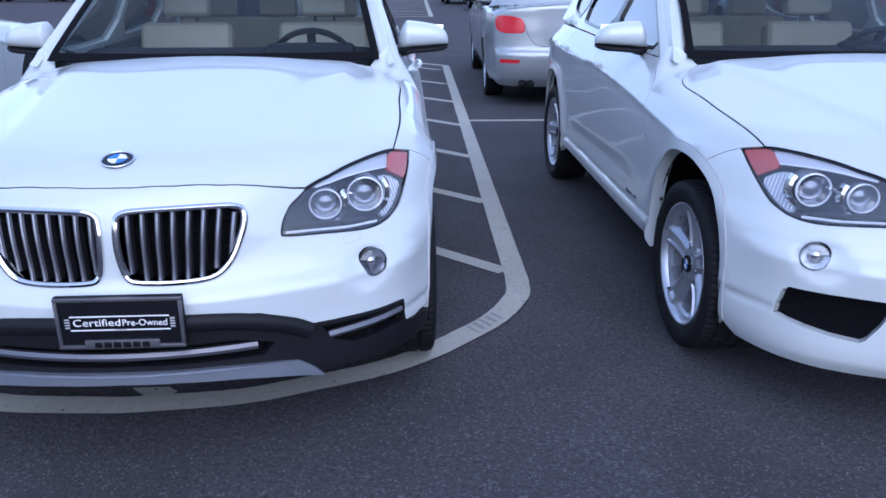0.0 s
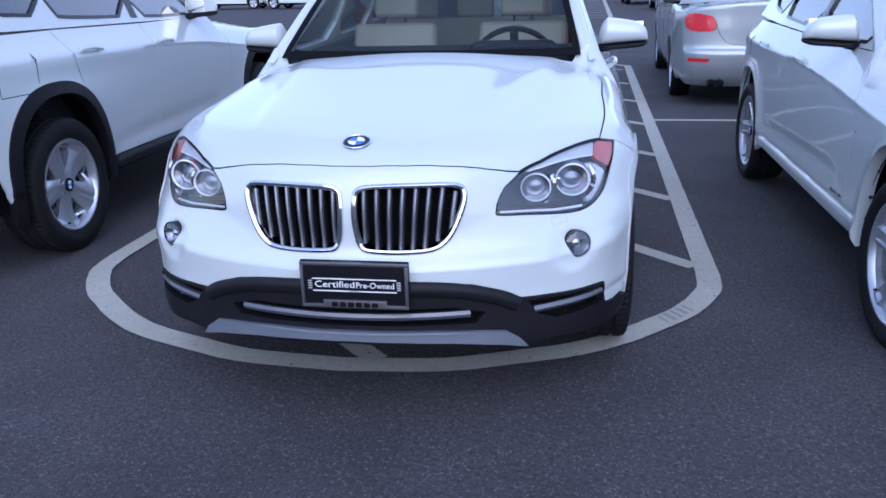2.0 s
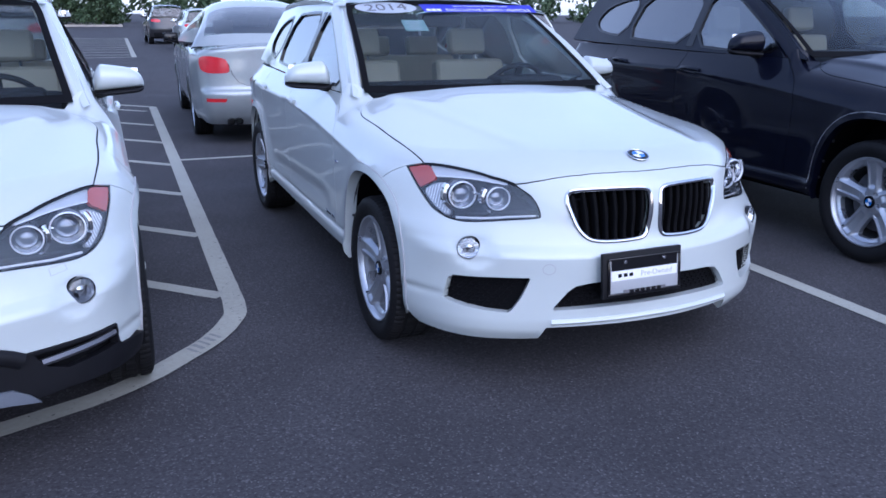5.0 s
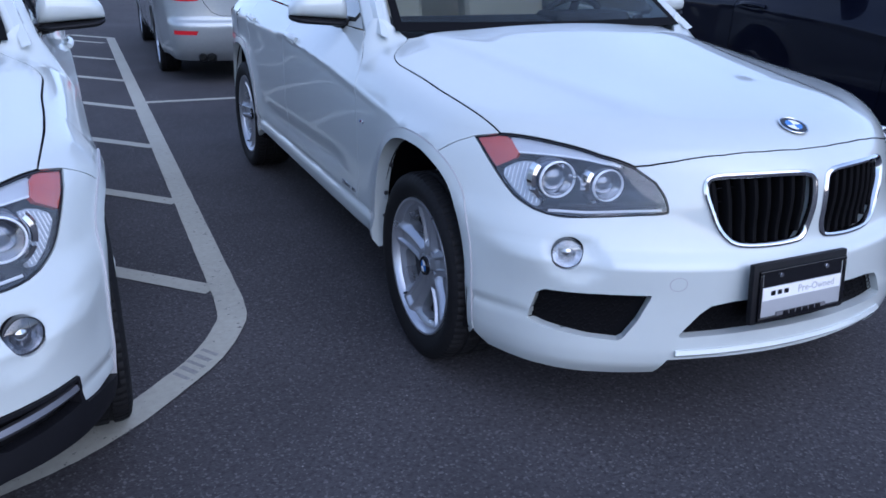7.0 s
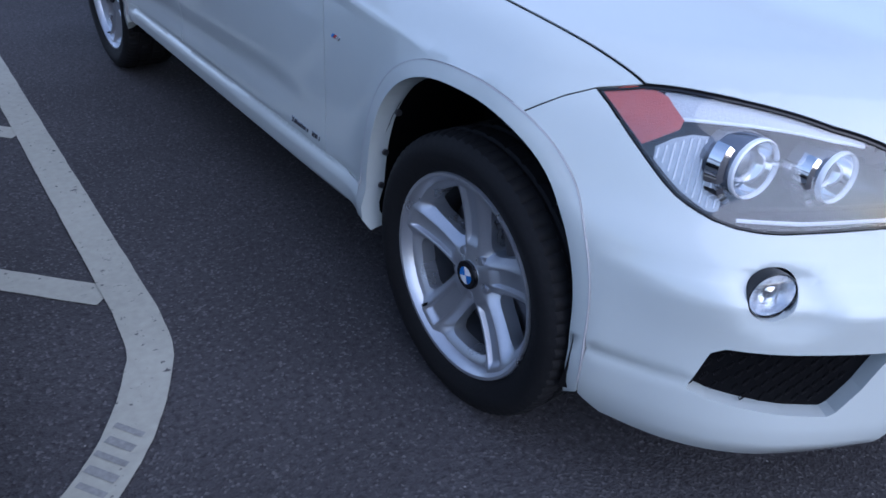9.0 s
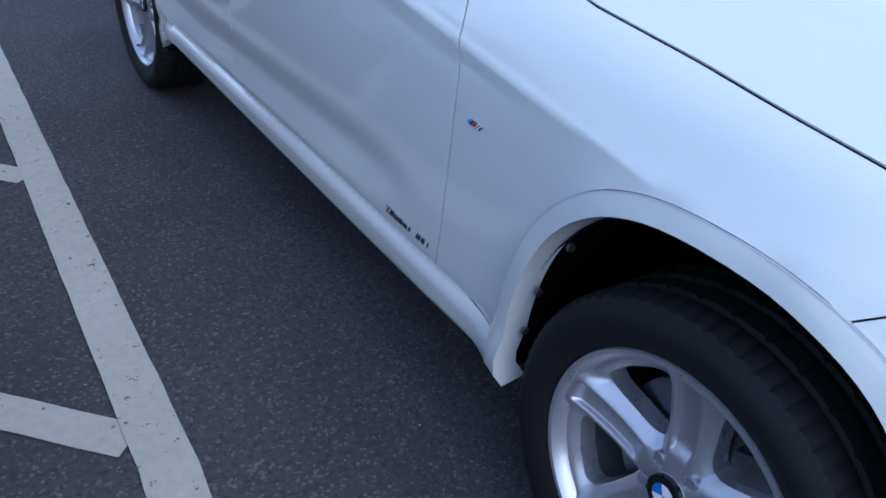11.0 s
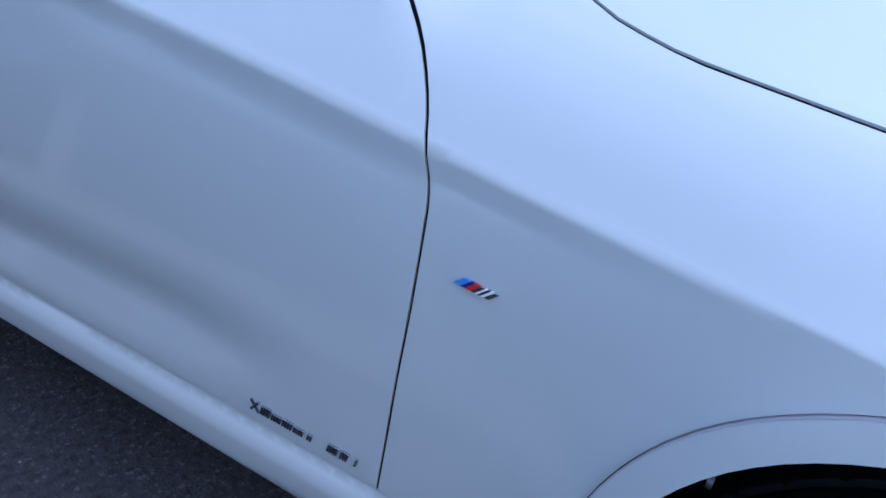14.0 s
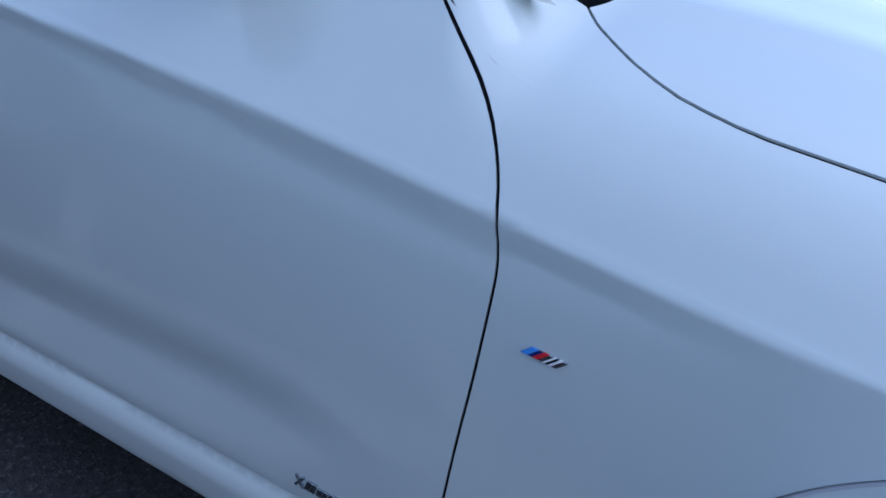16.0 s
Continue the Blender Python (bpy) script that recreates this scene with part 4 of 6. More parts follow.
def greenhouse(car, paint):
    for flip in (False, True):
        sg = -1 if flip else 1
        body = np.array([(.655, 1.040), (.72, 1.045), (1.2, 1.045), (1.73, 1.052), (2.4, 1.062), (3.0, 1.07), (3.40, 1.08), (3.34, 1.25), (3.22, 1.45), (2.6, 1.49), (1.9, 1.505), (1.50, 1.50), (1.36, 1.452), (1.05, 1.29)])
        flat_part("side_frame", house_side, house_normal, dense(body, .04), [dense(w, .03, True, 1) for w in (WIN_F, WIN_R, WIN_Q)], paint, car, .08, .03, flip)
        for w in (WIN_F, WIN_R, WIN_Q):
            o = dense(w, .03, True, 1)
            pane = flat_part("side_window", lambda q: house_side(q) - (.010, 0, 0), house_normal, inset(o, -.004), [], TINT if w is not WIN_F else TINT2, car, .1, .004, flip, "tinted side window")
            pane.visible_shadow = False
            p = house_side(o)
            n = house_normal(p)
            swept("window_seal", p * (sg, 1, 1), n * (sg, 1, 1), flat_bar(.018, -.012, .003), True, GLOSSB, pane)
        bp = np.array([(1.70, 1.078), (1.70, 1.45), (1.76, 1.45), (1.77, 1.078)])
        flat_part("pillar_trim", lambda q: house_side(q) + (.004, 0, 0), house_normal, dense(bp, .05), [], GLOSSB, car, .1, .004, flip)
        # windscreen pillar, outside the glass
        t = np.linspace(-.10, 1, 34)
        pts = np.stack([.728 - .160 * t, .72 + .72 * t + .08 * t * t, 1.040 + .475 * t - .018 * t * t], 1)
        nn = np.tile(np.array([.55, -.45, .70]), (34, 1))
        section = [(-.052, -.03), (-.055, -.005), (-.04, .006), (0, .011), (.04, .006), (.055, -.005), (.05, -.03)]
        v, f = sweep(pts, nn, section, False)
        v = np.array(v)
        limit = np.repeat(-.005 + .004 * ramp(t, -.05, .0) + .08 * ramp(t, 0, .2), len(section))
        for _ in range(4):
            # the foot sinks into the wing
            over = np.maximum(shape(v[:, 0], v[:, 1], v[:, 2]) - limit, 0)
            v = v - normal_of(v) * over[:, None]
        mesh_object("windscreen_pillar", v * (sg, 1, 1), f, paint, car)
    # roof
    bm = bmesh.new()
    ny, nx = 16, 12
    rows = []
    for y in np.linspace(1.41, 3.30, ny):
        row = []
        for u in np.linspace(-1, 1, nx):
            x = u * (.585 - .04 * ramp(y, 2.4, 3.3))
            z = 1.575 - .03 * u * u - .020 * u ** 6 - .16 * ((y - 2.1) / 1.2) ** 2 * (.3 if y > 2.1 else .9) - .02 * (y > 3.1)
            row.append(bm.verts.new((x, y, z)))
        rows.append(row)
    for ra, rb in zip(rows, rows[1:]):
        for j in range(nx - 1):
            bm.faces.new((ra[j], ra[j + 1], rb[j + 1], rb[j]))
    bmesh.ops.solidify(bm, geom=bm.faces[:], thickness=.02)
    part("roof", bm, paint, car)
    base = [(x, 1.052 + .0 * x) for x in np.linspace(-.672, .672, 15)]
    outline = base + [(.665, 1.09), (.62, 1.26), (.572, 1.44), (.545, 1.50), (.30, 1.515), (0, 1.52), (-.30, 1.515), (-.545, 1.50), (-.572, 1.44), (-.62, 1.26), (-.665, 1.09)]
    o = dense(outline, .03)
    pane = flat_part("windscreen", ws, ws_normal, o, [], GLASS, car, .06, .004, label="clear windscreen with a dark band at its edge")
    pane.visible_shadow = False
    band = inset(dense(outline, .03), .030)
    flat_part("windscreen_band", lambda q: ws(q) + (0, -.002, .002), ws_normal, o, [band], SEAL, pane, .05, .002)
    # scuttle at its foot
    bm = bmesh.new()
    ra, rb = [], []
    for x in np.linspace(-.56, .56, 25):
        y = float(ws(np.array([(x, 1.06)]))[0][1])
        ra.append(bm.verts.new((x, y - .055, 1.030)))
        rb.append(bm.verts.new((x, y + .02, 1.062)))
    for j in range(24):
        bm.faces.new((ra[j], ra[j + 1], rb[j + 1], rb[j]))
    part("scuttle", bm, PLASTIC, car)
    # rear screen and tailgate top
    bm = bmesh.new()
    q = [bm.verts.new(p) for p in ((-.62, 3.42, 1.10), (.62, 3.42, 1.10), (.52, 3.24, 1.44), (-.52, 3.24, 1.44))]
    bm.faces.new(q)
    bmesh.ops.solidify(bm, geom=bm.faces[:], thickness=.005)
    part("rear_window", bm, TINT, car, "dark tinted rear window")


TINT2 = glass("light_tinted_glass", (0.45, 0.50, 0.51), base=0.16, power=2.0)


def cabin(car, dash=DARKIN):
    part("dashboard", block((1.30, .46, .20), (0, .90, .955), .06, Matrix.Rotation(radians(6), 4, "X"), 3), dash, car)
    part("cabin_floor", block((1.36, 2.5, .05), (0, 1.95, .36), .01), dash, car)
    for sg in (-1, 1):
        part("door_card", block((.05, 2.0, .52), (sg * .70, 1.75, .74), .02), dash, car)
    for x in (-.36, .36):
        seat(car, x, 1.45)
    part("rear_bench", block((1.22, .48, .16), (0, 2.32, .58), .05, segs=3), BEIGE, car)
    part("rear_backrest", block((1.22, .14, .55), (0, 2.64, .86), .05, Matrix.Rotation(radians(-14), 4, "X"), 3), BEIGE, car)
    for x in (-.38, 0, .38):
        part("rear_headrest", block((.24, .09, .14), (x, 2.74, 1.20), .03, Matrix.Rotation(radians(-10), 4, "X"), 3), BEIGE, car)
    t = np.linspace(0, 2 * math.pi, 33)[:-1]
    m = Matrix.Translation((.36, 1.12, .985)) @ Matrix.Rotation(radians(-64), 4, "X")
    p = [m @ Vector((.185 * math.cos(a), .185 * math.sin(a), 0)) for a in t]
    n = [m.to_3x3() @ Vector((0, 0, 1))] * 32
    swept("steering_wheel", p, n, round_bar(.030, .030, 8), True, DARKIN, car)
    bm = block((.20, .17, .05), (0, -.01, 0), .03)
    bmesh.ops.transform(bm, matrix=m, verts=bm.verts[:])
    part("steering_hub", bm, DARKIN, car)
    part("instrument_hood", block((.40, .22, .12), (.36, .98, 1.035), .04, segs=3), DARKIN, car)
    for a in (0, 180, 270):
        bm = block((.13, .040, .016), (.10, 0, 0), .004)
        bmesh.ops.transform(bm, matrix=m @ Matrix.Rotation(radians(a), 4, "Z"), verts=bm.verts[:])
        part("steering_spoke", bm, DARKIN, car)
    part("rear_mirror", block((.24, .03, .07), (0, 1.36, 1.40), .012), DARKIN, car)


def compact_suv(name, style, paint, wheel_style, label, inside_too=True, clad=False):
    """style: 'sport' has the deep body-coloured bumper, 'x' the one with black cladding and a silver guard."""
    car = new(name)
    tagged(car, label, "car")
    PAINT_OF[car.name] = paint
    # bonnet
    half = np.concatenate([dense(np.concatenate([HOOD_EDGE, HL_TOP[1:], SHUT[1:], WS_BASE[1:]]), .02, False)])
    panel("bonnet", from_top, inset(mirrored(half), .0020), [], paint, car, .024, .015, label="")
    p = from_top(dense(np.concatenate([HL_TOP[::-1] * (-1, 1), HOOD_EDGE[::-1] * (-1, 1), HOOD_EDGE[1:], HL_TOP[1:]]), .02, False))
    swept("seal", p, normal_of(p), flat_bar(.014, -.007, -.003), False, SEAL, car)
    # front bumper
    edge = s_of(from_top(dense(HOOD_EDGE, .02, False)))
    low = dense(to_s(HL_LOW[:, 0], HL_LOW[:, 1]), .015, False, 2)
    gapf = from_side(dense(GAP_FRONT, .02, False))
    ro = arc(.014, .388, .420, 108, 196, 30, .386)
    ring = from_side(ro)
    side_edge = np.concatenate([dense(s_of(HL_OUT), .015, False, 1), s_of(gapf)[1:], s_of(ring)])
    kid = both(kidney_path())
    fogc = fog_hole(.0435)
    shelf = np.concatenate([to_s(np.arange(.005, .61, .016), np.full(38, z)) * (k, 1) for z in (.540, .548, .555, .562, .570, .580, .590, .597, .605) for k in (1, -1)])
    if style == "sport":
        bot = np.concatenate([to_s([.78, .70, .60, .50, .425], [.208, .203, .200, .201, .204]), to_s([.415, .30, .15, .0001], [.262, .266, .268, .269])])
        bot[-1, 0] = 0
        outline = np.concatenate([edge, low, side_edge, bot])
        si = np.array([(.728, .450), (.714, .464), (.60, .468), (.478, .469), (.476, .462), (.505, .386), (.535, .334), (.548, .325), (.62, .331), (.722, .350), (.742, .362)])
        side_in = dense(to_s(si[:, 0], si[:, 1]), .015)
        ci = np.array([(.0001, .455), (.12, .453), (.26, .446), (.318, .434), (.345, .412), (.396, .345), (.392, .336), (.20, .345), (.0001, .348)])
        cin = to_s(ci[:, 0], ci[:, 1])
        cin[[0, -1], 0] = 0
        cin = mirrored(dense(cin, .015, False))
        panel("front_bumper", from_front, inset(mirrored(dense(outline, .015, False)), .0012), kid + both(side_in) + [cin] + both(fogc), paint, car, .022, .035, guides=shelf)
        # dark trays and mesh behind the openings
        for o in both(side_in) + [cin]:
            v2, faces = sheet(inset(o, -.003), [], .05)
            v = from_front(v2) - normal_of(from_front(v2)) * .034
            mesh_object("intake_back", v, faces, SEAL, car)
        for sg in (-1, 1):
            lattice(car, *sorted((sg * .47, sg * .75)), .335, .465, .030, within=side_in)
        lattice(car, -.40, .40, .340, .455, .028, within=cin)
        # splitter lip under the central opening
        lip = from_front(dense(np.concatenate([[(-q[0], q[1]) for q in to_s([.40, .2], [.285, .292])], to_s([.0001, .2, .40], [.295, .292, .285])]), .02, False))
        swept("bumper_lip", lip, normal_of(lip), [(-.010, -.01), (-.012, .006), (0, .012), (.010, .004), (.012, -.01)], False, paint, car)
        c = to_s([.415], [.505])[0]
        t = np.linspace(0, 2 * np.pi, 33)[:-1]
        o = from_front(np.stack([c[0] + .021 * np.cos(t), c[1] + .021 * np.sin(t)], 1)) * (-1, 1, 1)
        swept("tow_cap", o, normal_of(o), flat_bar(.0025, -.003, .0008), True, GREYBAR2, car)
    else:
        cut = np.array([(.785, .333), (.757, .340), (.750, .352), (.746, .421), (.62, .427), (.495, .432), (.465, .446), (.42, .473), (.36, .495), (.28, .504), (.15, .514), (.0001, .518)])
        bot = to_s(cut[:, 0], cut[:, 1])
        bot[-1, 0] = 0
        se = side_edge[side_edge[:, 1] > .335]
        panel("front_bumper", from_front, inset(mirrored(dense(np.concatenate([edge, low, se, bot]), .015, False)), .001), kid + both(fogc), paint, car, .022, .03, guides=shelf)
        lowo = to_s([.790, .70, .60, .52, .30, .0001], [.250, .268, .278, .276, .294, .306])
        lowo[-1, 0] = 0
        rim = side_edge[side_edge[:, 1] <= .338]
        op = to_s(*np.array([(.742, .412), (.62, .416), (.515, .420), (.545, .372), (.60, .345), (.742, .352)]).T)
        ci = to_s(*np.array([(.0001, .430), (.30, .425), (.395, .400), (.365, .366), (.0001, .370)]).T)
        ci[[0, -1], 0] = 0
        cin = mirrored(dense(ci, .015, False))
        panel("bumper_cladding", from_front, inset(mirrored(dense(np.concatenate([bot[::-1], rim, lowo]), .015, False)), .001), both(dense(op, .015)) + [cin], PLASTIC, car, .03, .03, .007, label="black plastic lower bumper")
        ridge = np.stack([np.array([.0001, .15, .27, .34, .40, .45, .485]), np.array([.497, .494, .486, .474, .456, .436, .412])], 1)
        rq = dense(to_s(ridge[:, 0], ridge[:, 1]), .015, False, 1)
        rq = np.concatenate([rq[::-1] * (-1, 1), rq[1:]])
        rp = from_front(rq)
        rn = normal_of(rp)
        swept("bumper_ridge", rp + rn * .004, rn, round_bar(.052, .036, 12), False, PLASTIC, car, "rounded black bumper ridge")
        for o in both(dense(op, .015)) + [cin]:
            v2, faces = sheet(inset(o, -.003), [], .05)
            v = from_front(v2) - normal_of(from_front(v2)) * .03
            mesh_object("intake_back", v, faces, SEAL, car)
        for sg in (-1, 1):
            q = from_front(to_s(np.linspace(.535, .74, 10), np.linspace(.384, .392, 10)))
            n = normal_of(q)
            swept("trim_bar", q * (sg, 1, 1), n * (sg, 1, 1), [(-.010, -.012), (-.012, .004), (0, .010), (.010, .004), (.012, -.012)], False, SATINB, car, "satin silver bar")
        xs = np.linspace(-.350, .350, 31)
        q = from_front(np.stack([np.sign(xs) * to_s(np.abs(xs), np.full(31, .39))[:, 0], .398 + .0 * xs], 1))
        swept("trim_strip", q, normal_of(q), [(-.010, -.01), (-.012, .006), (-.002, .013), (.010, .006), (.012, -.01)], False, SATINB, car, "satin silver strip")
        sk = np.array([(.0001, .355), (.25, .350), (.40, .338), (.452, .330), (.49, .300), (.514, .270), (.44, .288), (.30, .308), (.15, .318), (.0001, .322)])
        so = to_s(sk[:, 0], sk[:, 1])
        so[[0, -1], 0] = 0
        panel("skid_plate", from_front, mirrored(dense(so, .015, False)), [], SATIN, car, .03, .03, .022, label="silver underride guard")
        fold = from_front(np.stack([np.sign(xs) * to_s(np.abs(xs) * 1.28, np.full(31, .32))[:, 0], .345 - .014 * (np.abs(xs) / .35) ** 3], 1))
        nf = normal_of(fold)
        swept("guard_fold", fold + nf * .022, nf, [(-.004, -.003), (-.002, .003), (.002, .003), (.004, -.003)], False, SATIN, car)
        for sg in (-1, 1):
            c = to_s([.605], [.650])[0]
            o = dense([(c[0] - .028, c[1] - .012), (c[0] + .026, c[1] - .006), (c[0] + .028, c[1] + .014), (c[0] - .024, c[1] + .010)], .01)
            q = from_front(o)
            swept("washer_cap", q * (sg, 1, 1), normal_of(q) * (sg, 1, 1), flat_bar(.002, -.003, .0006), True, GREYBAR2, car)
    for flip in (False, True):
        sg = -1 if flip else 1
        seam(car, from_side, dense(GAP_FRONT, .02, False), flip)
        headlamp(car, flip)
        fog_lamp(car, flip, CHROMED if style == "x" else REFLECT)
        kidney_grille(car, flip, PEWTER if style == "x" else SEAL)
        # wing
        shut = from_top(dense(SHUT, .02, False))
        outer = arc(.014, .388, .420, 108, -2, 40, .386)
        fore = dense(SHUT[SHUT[:, 1] < .42], .02, False)
        brim = np.concatenate([fore[-1:], [(.762, .46), (.770, .52), (.775, .60), (.775, .68)]])
        rim = from_top(dense(np.concatenate([fore, brim[1:]]), .02, False))
        aft = SHUT[SHUT[:, 1] >= .42]
        panel("wing_corner", from_top, dense(np.concatenate([aft + (.0022, 0), [(.660, .70), (.700, .738), (.745, .770), (.763, .766), (.783, .714)], (brim[1:] + (.012, 0))[::-1], fore[-3:-1][::-1] + (.006, 0)]), .02), [], paint, car, .018, .012, -.0005, flip)
        wing = np.concatenate([rim[:, 1:], dense(DOOR_GAP, .02, False)[1:], [(.42, .382)], outer[::-1], GAP_FRONT[::-1]])
        panel("wing", from_side, inset(dense(wing, .02), .0017), [], paint, car, .018, .012, 0, flip, "", [q for q in CREASE if q[0] < .60])
        p = shut * (sg, 1, 1)
        swept("seal", p, normal_of(shut) * (sg, 1, 1), flat_bar(.016, -.007, -.003), False, SEAL, car)
        # doors
        belt = 1.046
        d1 = np.concatenate([dense(DOOR_GAP, .02, False), [(1.2, .388), (1.740, .390), (1.735, .60), (1.725, .9), (1.722, belt)]])
        door = panel("front_door", from_side, inset(dense(d1, .02), .0019), [], paint, car, .03, .012, 0, flip, "", [q for q in CREASE if q[0] > .60])
        seam(door, from_side, dense(DOOR_GAP, .02, False), flip)
        door_handle(door, 1.575, .930, flip, paint)
        rout = arc(AX + .014, .388, .420, 180, 0, 50, .386)
        cut = rout[(rout[:, 0] < 2.50)]
        cut = cut[cut[:, 1] > .39]
        d2 = np.concatenate([[(1.722, belt), (1.725, .9), (1.735, .60), (1.740, .390), (2.345, .392)], cut, [(2.56, .90), (2.60, 1.06)]])
        door2 = panel("rear_door", from_side, inset(dense(d2, .02), .002), [], paint, car, .03, .012, 0, flip)
        seam(door2, from_side, dense([(1.722, belt), (1.725, .9), (1.735, .60), (1.740, .390)], .02, False), flip)
        door_handle(door2, 2.42, .945, flip, paint)
        # rear quarter
        last = cut[-1]
        over = rout[(rout[:, 0] >= last[0] - 1e-6)]
        qt = np.concatenate([[(2.60, 1.06), (2.56, .90)], over, [(3.20, .34), (3.28, .60), (3.30, .80), (3.30, 1.06)]])
        quarter = panel("rear_quarter", from_side, inset(dense(qt, .02), .0025), [], paint, car, .04, .012, 0, flip)
        seam(car, from_side, dense([(2.60, 1.06), (2.56, .90), tuple(last)], .02, False), flip)
        if flip == FUEL_SIDE:
            fl = dense([(2.88, .80), (2.88, .82), (2.88, .96), (2.88, .98), (2.90, .98), (3.12, .98), (3.14, .98), (3.14, .96), (3.14, .82), (3.14, .80), (3.12, .80), (2.90, .80)], .02, True, 2)
            q = from_side(fl)
            swept("fuel_flap_gap", q * (sg, 1, 1), normal_of(q) * (sg, 1, 1), flat_bar(.004, -.004, .0006), True, SEAL, quarter)
        # sill
        sill = np.array([(.395, .292), (.392, .372), (.42, .383), (.626, .3905), (1.2, .3905), (1.74, .3925), (2.345, .3945), (2.37, .345), (2.35, .325), (1.4, .314), (.70, .306)])
        panel("side_sill", from_side, inset(dense(sill, .03), .0015), [], PLASTIC if clad else paint, car, .03, .03, 0, flip, "", SILLTOP)
        # wheel arch lips, liners, wheels
        for c, a0, a1 in ((0, -15, 203), (AX, -24, 197)):
            cc = c + .014
            grow = .026 if clad else 0
            o = np.concatenate([arc(cc, .3874 + grow, .4194 + grow, a0 + 8, a1 - 8, 50, .386), arc(cc, .353, .398, a1 - 4, a0 + 4, 50)])
            lipp = panel("wheel_arch", from_side, o, [], PLASTIC if clad else paint, car, .03, .05, .010 if clad else .004, flip)
            if not clad:
                seam(lipp, from_side, arc(cc, .3878, .4198, a0 + 10, a1 - 12, 50, .386), flip, w=.0018, a=-.004, b=.0047, mat=GREYBAR2)
            bm = bmesh.new()
            rows = []
            for a in np.radians(np.linspace(-12, 198, 24)):
                rows.append([bm.verts.new((sg * x, c + .014 + .362 * k * math.cos(a), .375 + .405 * k * math.sin(a))) for x, k in ((.835, 1.0), (.80, 1.06), (.48, 1.06), (.47, .2))])
            for ra, rb in zip(rows, rows[1:]):
                for j in range(3):
                    bm.faces.new((ra[j], ra[j + 1], rb[j + 1], rb[j]))
            part("wheel_liner", bm, SEAL, car)
            w = wheel("wheel", wheel_style, car, rim_r=.238 if wheel_style == "twin" else .222)
            w.matrix_local = Matrix.Translation((sg * .75, c, .330)) @ Matrix.Rotation(0 if sg > 0 else math.pi, 4, "Z") @ Matrix.Rotation(radians(40 if c else 22), 4, "X")
            if c == 0:
                for z in (.405, .50, .62):
                    q = arc(.014, .340, .385, *(2 * [math.degrees(math.asin((z - .375) / .385))]), 1)
                    part("arch_clip", disc(.008, .006, (sg * .835, q[0][0], z), "Y", 12), STEEL, car)
        mirror(car, flip)
    # tail
    s_end = np.array([np.arctan2(p[0], p[1] - AX) * TURN for p in from_side(np.array([(3.30, z) for z in (1.05, .8, .6, .36)]))])
    out = np.concatenate([[(0, 1.06)], [(s_end[0], 1.05), (s_end[1], .8), (s_end[2], .6), (s_end[3], .30), (.30, .27), (0, .27)]])
    lamp = np.array([(.36, .86), (s_end[0] - .02, .90), (s_end[0] - .02, 1.02), (.36, .99)])
    lampo = dense(lamp, .03, True, 2)
    panel("tailgate", from_back, mirrored(dense(out, .03, False)), both(lampo), paint, car, .05, .012)
    for flip in (False, True):
        panel("tail_lamp", from_back, inset(lampo, .001), [], REDLAMP, car, .04, .02, .006, flip, "red tail lamp")
    lo = dense(np.array([(-.60, .29), (-.60, .48), (.60, .48), (.60, .29)]), .03)
    panel("rear_bumper_trim", from_back, lo, [], PLASTIC, car, .05, .01, .01)
    greenhouse(car, paint)
    if inside_too:
        cabin(car)
    part("underbody", block((1.25, 3.3, .16), (0, 1.35, .30), .03), SEAL, car)
    part("engine_bay", block((1.05, .95, .46), (0, -.02, .55), .06), SEAL, car)
    roundel(car, on_body(from_top, 0, -.668 if style == "x" else -.690, .003, (0, 1, .5)))
    return car


FUEL_SIDE = True


def screen_frame(x, z, out=.004):
    """A frame on the windscreen, z outwards."""
    p = ws(np.array([(x, z)]))
    n = Vector(ws_normal(p)[0])
    y = Vector((0, 0, 1)) - n * n.z
    y.normalize()
    return Matrix.Translation(Vector(p[0]) - n * out) @ Matrix((y.cross(n), y, n)).transposed().to_4x4()


def year_sticker(car, x, z):
    """An oval year sign at the top of the windscreen."""
    bm = bmesh.new()
    bm.faces.new([bm.verts.new((.178 * math.cos(t), .072 * math.sin(t), 0)) for t in np.linspace(0, 2 * math.pi, 41)[:-1]])
    ob = part("year_sign", bm, OVAL, car, "pale oval sign with the year")
    ob.matrix_local = screen_frame(x, z, -.003)
    words("year_print", "2014", .115, Matrix.Translation((0, 0, .001)) @ Matrix.Rotation(radians(5), 4, "Z"), GREYBAR, ob, .24)


def window_sheet(car, x, z):
    """A pale price sheet behind the glass, with unreadable print."""
    ob = part("window_sheet", block((.13, .13, .001), (0, 0, 0), 0), SHEET, car, "pale green paper sheet behind the glass")
    ob.matrix_local = screen_frame(x, z, .012)
    for k in range(5):
        part("print_bar", block((.09 - .012 * (k % 3), .007, .001), (-.008 * (k % 2), .042 - .021 * k, .0008), 0), GREYBAR2, ob)


def banner_sticker(car, x, z):
    """A blue banner across the top of the windscreen."""
    ob = part("banner", block((.74, .10, .001), (0, 0, 0), 0), BANNER, car, "blue banner with white print")
    ob.matrix_local = screen_frame(x, z, -.003)
    for k in range(3):
        part("print_bar", block((.026, .030, .001), (-.335 + k * .033, -.024, .0008), 0), SNOW, ob)
    words("banner_print", "EXECUTIVE DEMO VEHICLE", .046, Matrix.Translation((.055, -.024, .0008)), SNOW, ob, .56)
    words("banner_print", "Save Thousands Over New", .026, Matrix.Translation((.02, .028, .0008)), SNOW, ob, .36)


